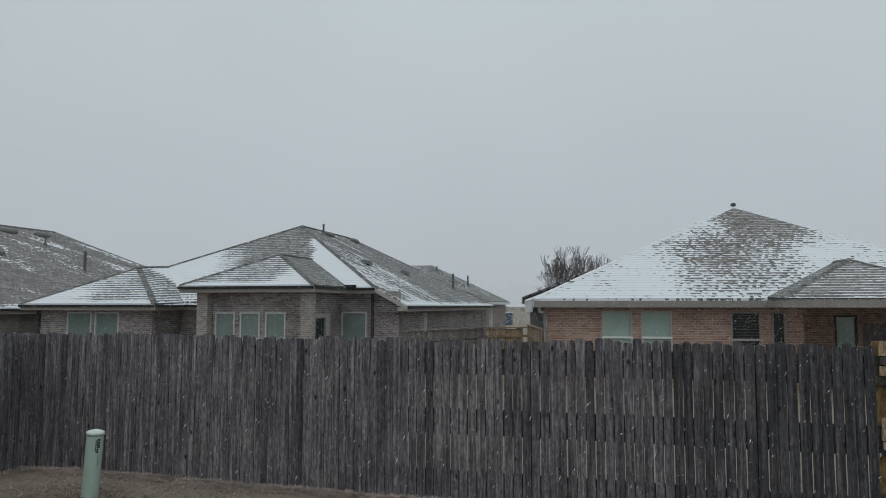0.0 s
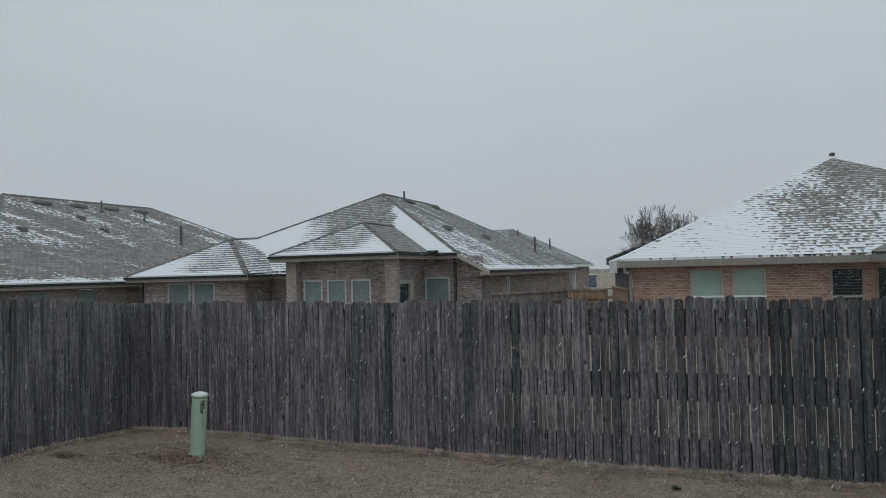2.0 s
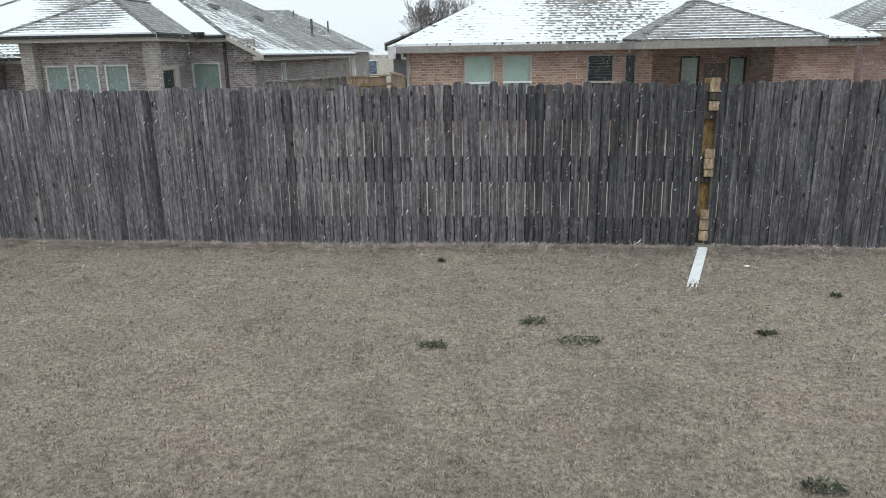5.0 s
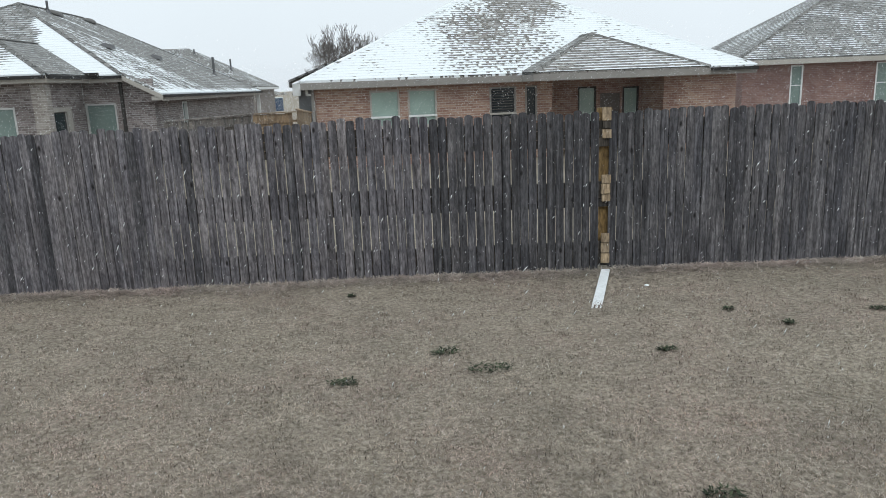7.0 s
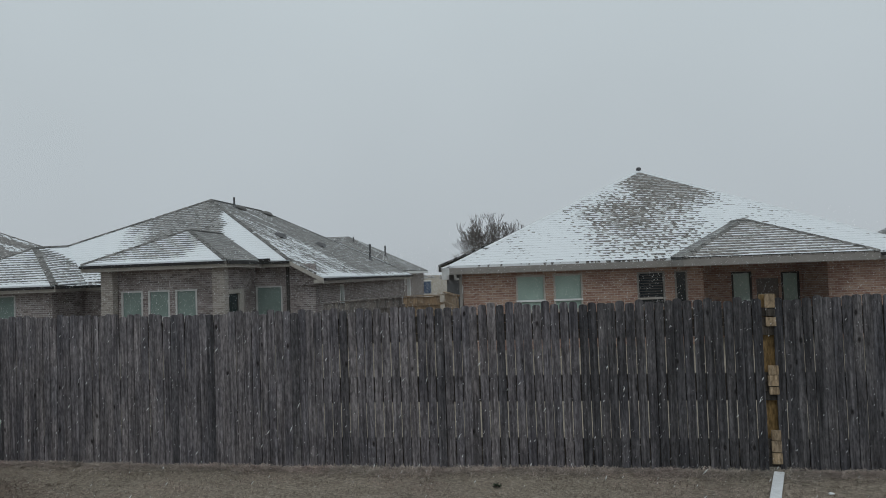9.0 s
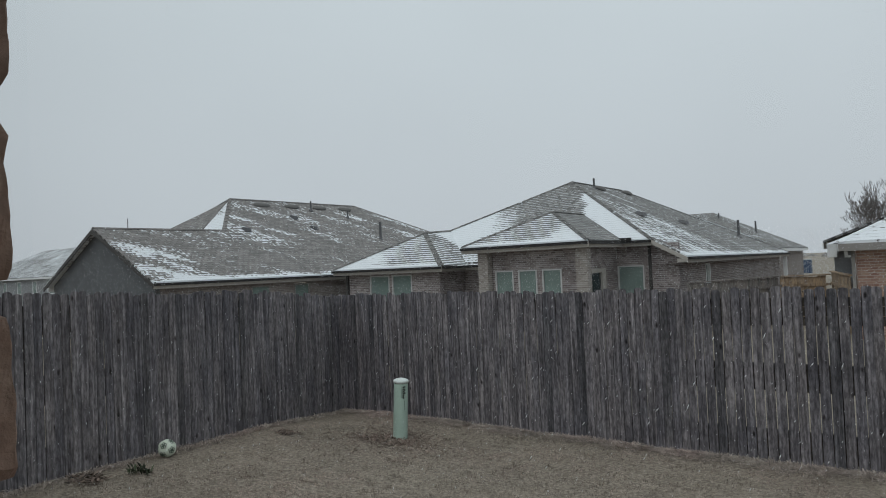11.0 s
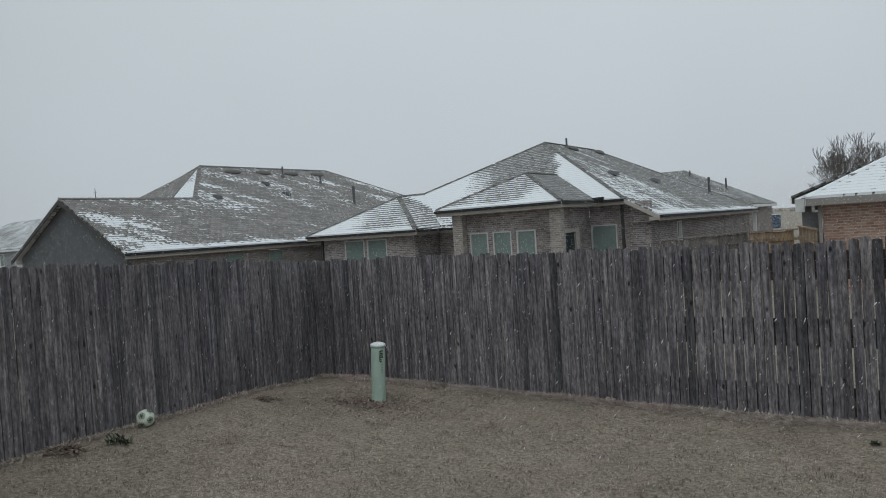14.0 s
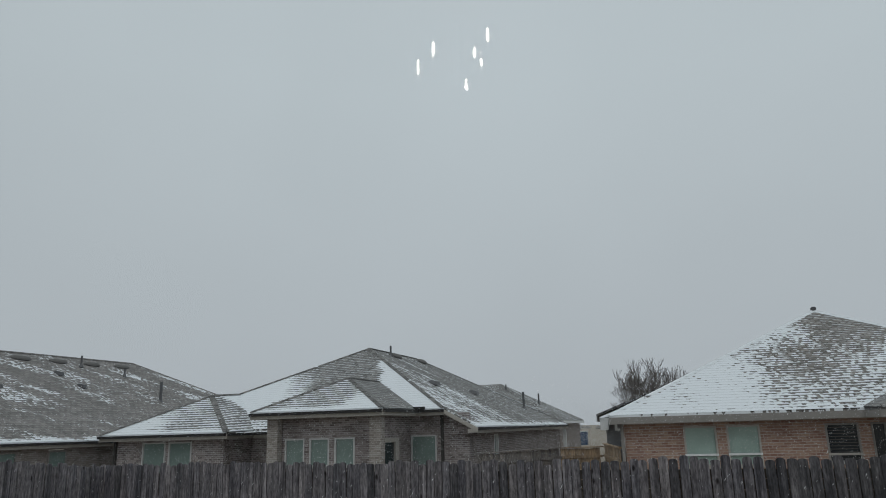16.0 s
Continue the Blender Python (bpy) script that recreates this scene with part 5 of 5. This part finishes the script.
part("mortar", box((JX - 0.6, 0.0892, 0.3), (JX - 0.008, OUT - 0.004, 3.4)), M_MORTAR, room)
jb = [rough_brick(k) for k in range(5)]
for k in range(34):
    z = 2.174 + PITCH * (k - 16)
    for col in range(3):
        ob = new("brick", jb[(k * 3 + col) % 5])
        ob.parent = room
        ob.matrix_basis = pose(JX + 0.0025 - 0.214 * col - (0.0 if k % 2 == 0 else (0.0 if col == 0 else 0.1)) + 0.002 * math.sin(k * 2.3), OUT - 0.0205, z)
# near-black brown paints in the unlit indoor side of the frame
M_UNLIT_STOP = plain("unlit_brown_stop", (0.014, 0.011, 0.009), 0.7)
M_SASH = plain("silvery_sash_vinyl", (0.7, 0.74, 0.76), 0.25, 0.5, vary=0.1, scale=20)
M_GASKET = plain("grey_gasket", (0.06, 0.07, 0.078), 0.5)
win = tagged(new("window_1"), "grey vinyl window frame seen from indoors", "window", kind="structure")
part("unlit_stop", box((JX - 0.02, 0.0, SILLZ), (JX + 0.003, 0.0695, TOPZ), 0.0008), M_UNLIT_STOP, win)
part("sash_stile", box((JX - 0.02, 0.0697, SILLZ), (JX + 0.002, 0.0738, TOPZ), 0.0015), M_VINYL, win)
part("sash_bead", tube((JX + 0.0006, 0.0717, SILLZ), (JX + 0.0006, 0.0717, TOPZ), 0.0026, None, 20), M_SASH, win, "bright silvery sash edge")
part("sash_bead", tube((JX + 0.0002, 0.0819, SILLZ), (JX + 0.0002, 0.0819, TOPZ), 0.0015, None, 20), M_SASH, win, "bright silvery liner edge")
part("dark_gasket", box((JX - 0.02, 0.074, SILLZ), (JX - 0.001, 0.0808, TOPZ)), M_GASKET, win)
part("jamb_liner", box((JX - 0.02, 0.081, SILLZ), (JX + 0.0012, 0.0828, TOPZ), 0.0008), M_VINYL, win)
part("dark_gasket", box((JX - 0.02, 0.083, SILLZ), (JX - 0.0005, 0.0855, TOPZ)), M_GASKET, win)
part("caulk_bead", box((JX - 0.02, 0.0857, SILLZ), (JX + 0.0005, 0.0885, TOPZ), 0.001), M_MORTAR, win)
part("jamb_liner", box((RX - 0.03, 0.02, SILLZ), (RX, WY + 0.01, TOPZ), 0.002), M_VINYL, win)
part("head", box((JX, 0.02, TOPZ - 0.03), (RX, WY + 0.01, TOPZ), 0.002), M_VINYL, win)
part("sill", box((JX, -0.04, SILLZ - 0.02), (RX, WY + 0.04, SILLZ + 0.02), 0.003), M_VINYL, win)
M_PANE = bpy.data.materials.new("clear_window_glass")
M_PANE.use_nodes = True
pt = M_PANE.node_tree
pt.nodes.clear()
o_, tr_, gl_, mx_, fr_ = (pt.nodes.new("ShaderNode" + n) for n in ("OutputMaterial", "BsdfTransparent", "BsdfGlossy", "MixShader", "Fresnel"))
gl_.inputs["Roughness"].default_value = 0.0
fr_.inputs["IOR"].default_value = 1.45
tr_.inputs["Color"].default_value = (0.965, 0.98, 0.976, 1)
pt.links.new(fr_.outputs[0], mx_.inputs[0])
pt.links.new(tr_.outputs[0], mx_.inputs[1])
pt.links.new(gl_.outputs[0], mx_.inputs[2])
pt.links.new(mx_.outputs[0], o_.inputs[0])
bm = bmesh.new()
bm.faces.new([bm.verts.new(c) for c in ((JX + 0.0025, 0.058, SILLZ), (RX - 0.02, 0.058, SILLZ), (RX - 0.02, 0.058, TOPZ - 0.02), (JX + 0.0025, 0.058, TOPZ - 0.02))])
pn = part("pane", bm, M_PANE, win, "clear glass pane")
pn.visible_shadow = False

# the dim room behind
tagged(part("room_wall", wall_panel("x", -4.2, 0.1, -3.0, 3.2, 0.0, 3.4), M_INSIDE), "plain dim room wall", "wall", kind="structure")
tagged(part("room_wall", wall_panel("y", -3.1, 0.1, -4.2, -0.06, 0.0, 3.4), M_INSIDE), "plain dim room wall", "wall", kind="structure")
tagged(part("room_wall", wall_panel("y", 3.2, 0.1, -4.2, -0.06, 0.0, 3.4), M_INSIDE), "plain dim room wall", "wall", kind="structure")
tagged(part("ceiling", box((-3.1, -4.2, 3.4), (3.3, 0.3, 3.5)), M_INSIDE), "plain dim room ceiling", "ceiling", kind="structure")
tagged(part("floor", box((-3.1, -4.2, 0.45), (3.3, -0.06, 0.55)), M_INSIDE), "plain dim room floor", "floor", kind="structure")
M_BULB = bpy.data.materials.new("lit_bulb")
M_BULB.use_nodes = True
bb = M_BULB.node_tree.nodes["Principled BSDF"]
bb.inputs["Emission Color"].default_value = (1.0, 0.97, 0.9, 1)
bb.inputs["Emission Strength"].default_value = 60.0
CX, CY, CZ = -0.66, -1.73, 3.27
lamp = thing("chandelier", "small metal chandelier with lit candle bulbs", "chandelier", pose(CX, CY, CZ))
part("stem", tube((0, 0, -0.06), (0, 0, 0.13), 0.012), M_PIPE, lamp)
part("canopy", tube((0, 0, 0.115), (0, 0, 0.129), 0.05, 0.04), M_PIPE, lamp)
part("hub", tube((0, 0, -0.1), (0, 0, -0.04), 0.02, 0.012), M_PIPE, lamp)
for bx_, by_ in ((-0.785, -1.727), (-0.701, -1.648), (-0.53, -1.64), (-0.601, -1.728), (-0.59, -1.76), (-0.687, -1.892)):
    e_ = Vector((bx_ - CX, by_ - CY, -0.035))
    arm = part("arm", tube((0, 0, -0.07), e_, 0.006), M_PIPE, lamp)
    part("candle_sleeve", tube(e_ - Vector((0, 0, 0.01)), e_ + Vector((0, 0, 0.012)), 0.008), M_WHITE, arm)
    bm = bmesh.new()
    bmesh.ops.create_uvsphere(bm, u_segments=10, v_segments=8, radius=0.5, matrix=Matrix.Translation(e_ + Vector((0, 0, 0.035))) @ Matrix.Diagonal((0.0085, 0.0085, 0.06, 1)))
    part("bulb", bm, M_BULB, lamp, "lit candle bulb")

# ---- falling snow ----
M_FLAKE = plain("snow_flake", (0.86, 0.88, 0.9), 0.9, vary=0.02)


def flakes(name, n, d0, d1, az0, az1, z0, z1, size, label, seed):
    """Drifting flakes, each a small slanted spindle."""
    r = np.random.default_rng(seed)
    d = d0 + (d1 - d0) * r.uniform(0, 1, n) ** 0.8
    a = np.radians(r.uniform(az0, az1, n))
    keep = d * np.cos(a) > 0.9
    d, a = d[keep], a[keep]
    k = len(d)
    c = np.stack([d * np.sin(a), d * np.cos(a), r.uniform(z0, z1, k)], 1)
    s = size * r.uniform(0.6, 1.4, k)[:, None]
    ln = s * r.uniform(2.0, 7.0, k)[:, None]
    way = np.stack([-0.6 + r.uniform(-0.3, 0.3, k), r.uniform(-0.3, 0.3, k), -np.ones(k)], 1)
    way /= np.linalg.norm(way, axis=1)[:, None]
    p = np.cross(way, np.array([0.0, 1.0, 0.0]))
    p /= np.linalg.norm(p, axis=1)[:, None]
    q = np.cross(way, p)
    co = np.stack([c + way * ln, c + p * s, c + q * s, c - p * s, c - q * s, c - way * ln], 1).reshape(-1, 3)
    tri = np.array([(0, 1, 2), (0, 2, 3), (0, 3, 4), (0, 4, 1), (5, 2, 1), (5, 3, 2), (5, 4, 3), (5, 1, 4)])
    idx = (np.arange(k)[:, None, None] * 6 + tri[None]).ravel()
    me = bpy.data.meshes.new(name)
    me.vertices.add(6 * k)
    me.vertices.foreach_set("co", co.ravel())
    me.loops.add(24 * k)
    me.loops.foreach_set("vertex_index", idx)
    me.polygons.add(8 * k)
    me.polygons.foreach_set("loop_start", np.arange(0, 24 * k, 3))
    me.polygons.foreach_set("loop_total", np.full(8 * k, 3))
    me.update(calc_edges=True)
    me.materials.append(M_FLAKE)
    tagged(new(name, me), label, "snow", kind="stuff")


flakes("falling_snow", 3200, 1.8, 8.4, -70, 42, 0.1, 2.0, 0.0014, "small white snowflakes falling over the yard", 7)
flakes("distant_snowfall", 90000, 11, 46, -72, 42, 0.3, 3.1, 0.0026, "veil of snow falling between the houses", 8)
flakes("far_snowfall", 60000, 50, 100, -68, 24, 0.0, 4.2, 0.009, "thick far veil of falling snow", 9)
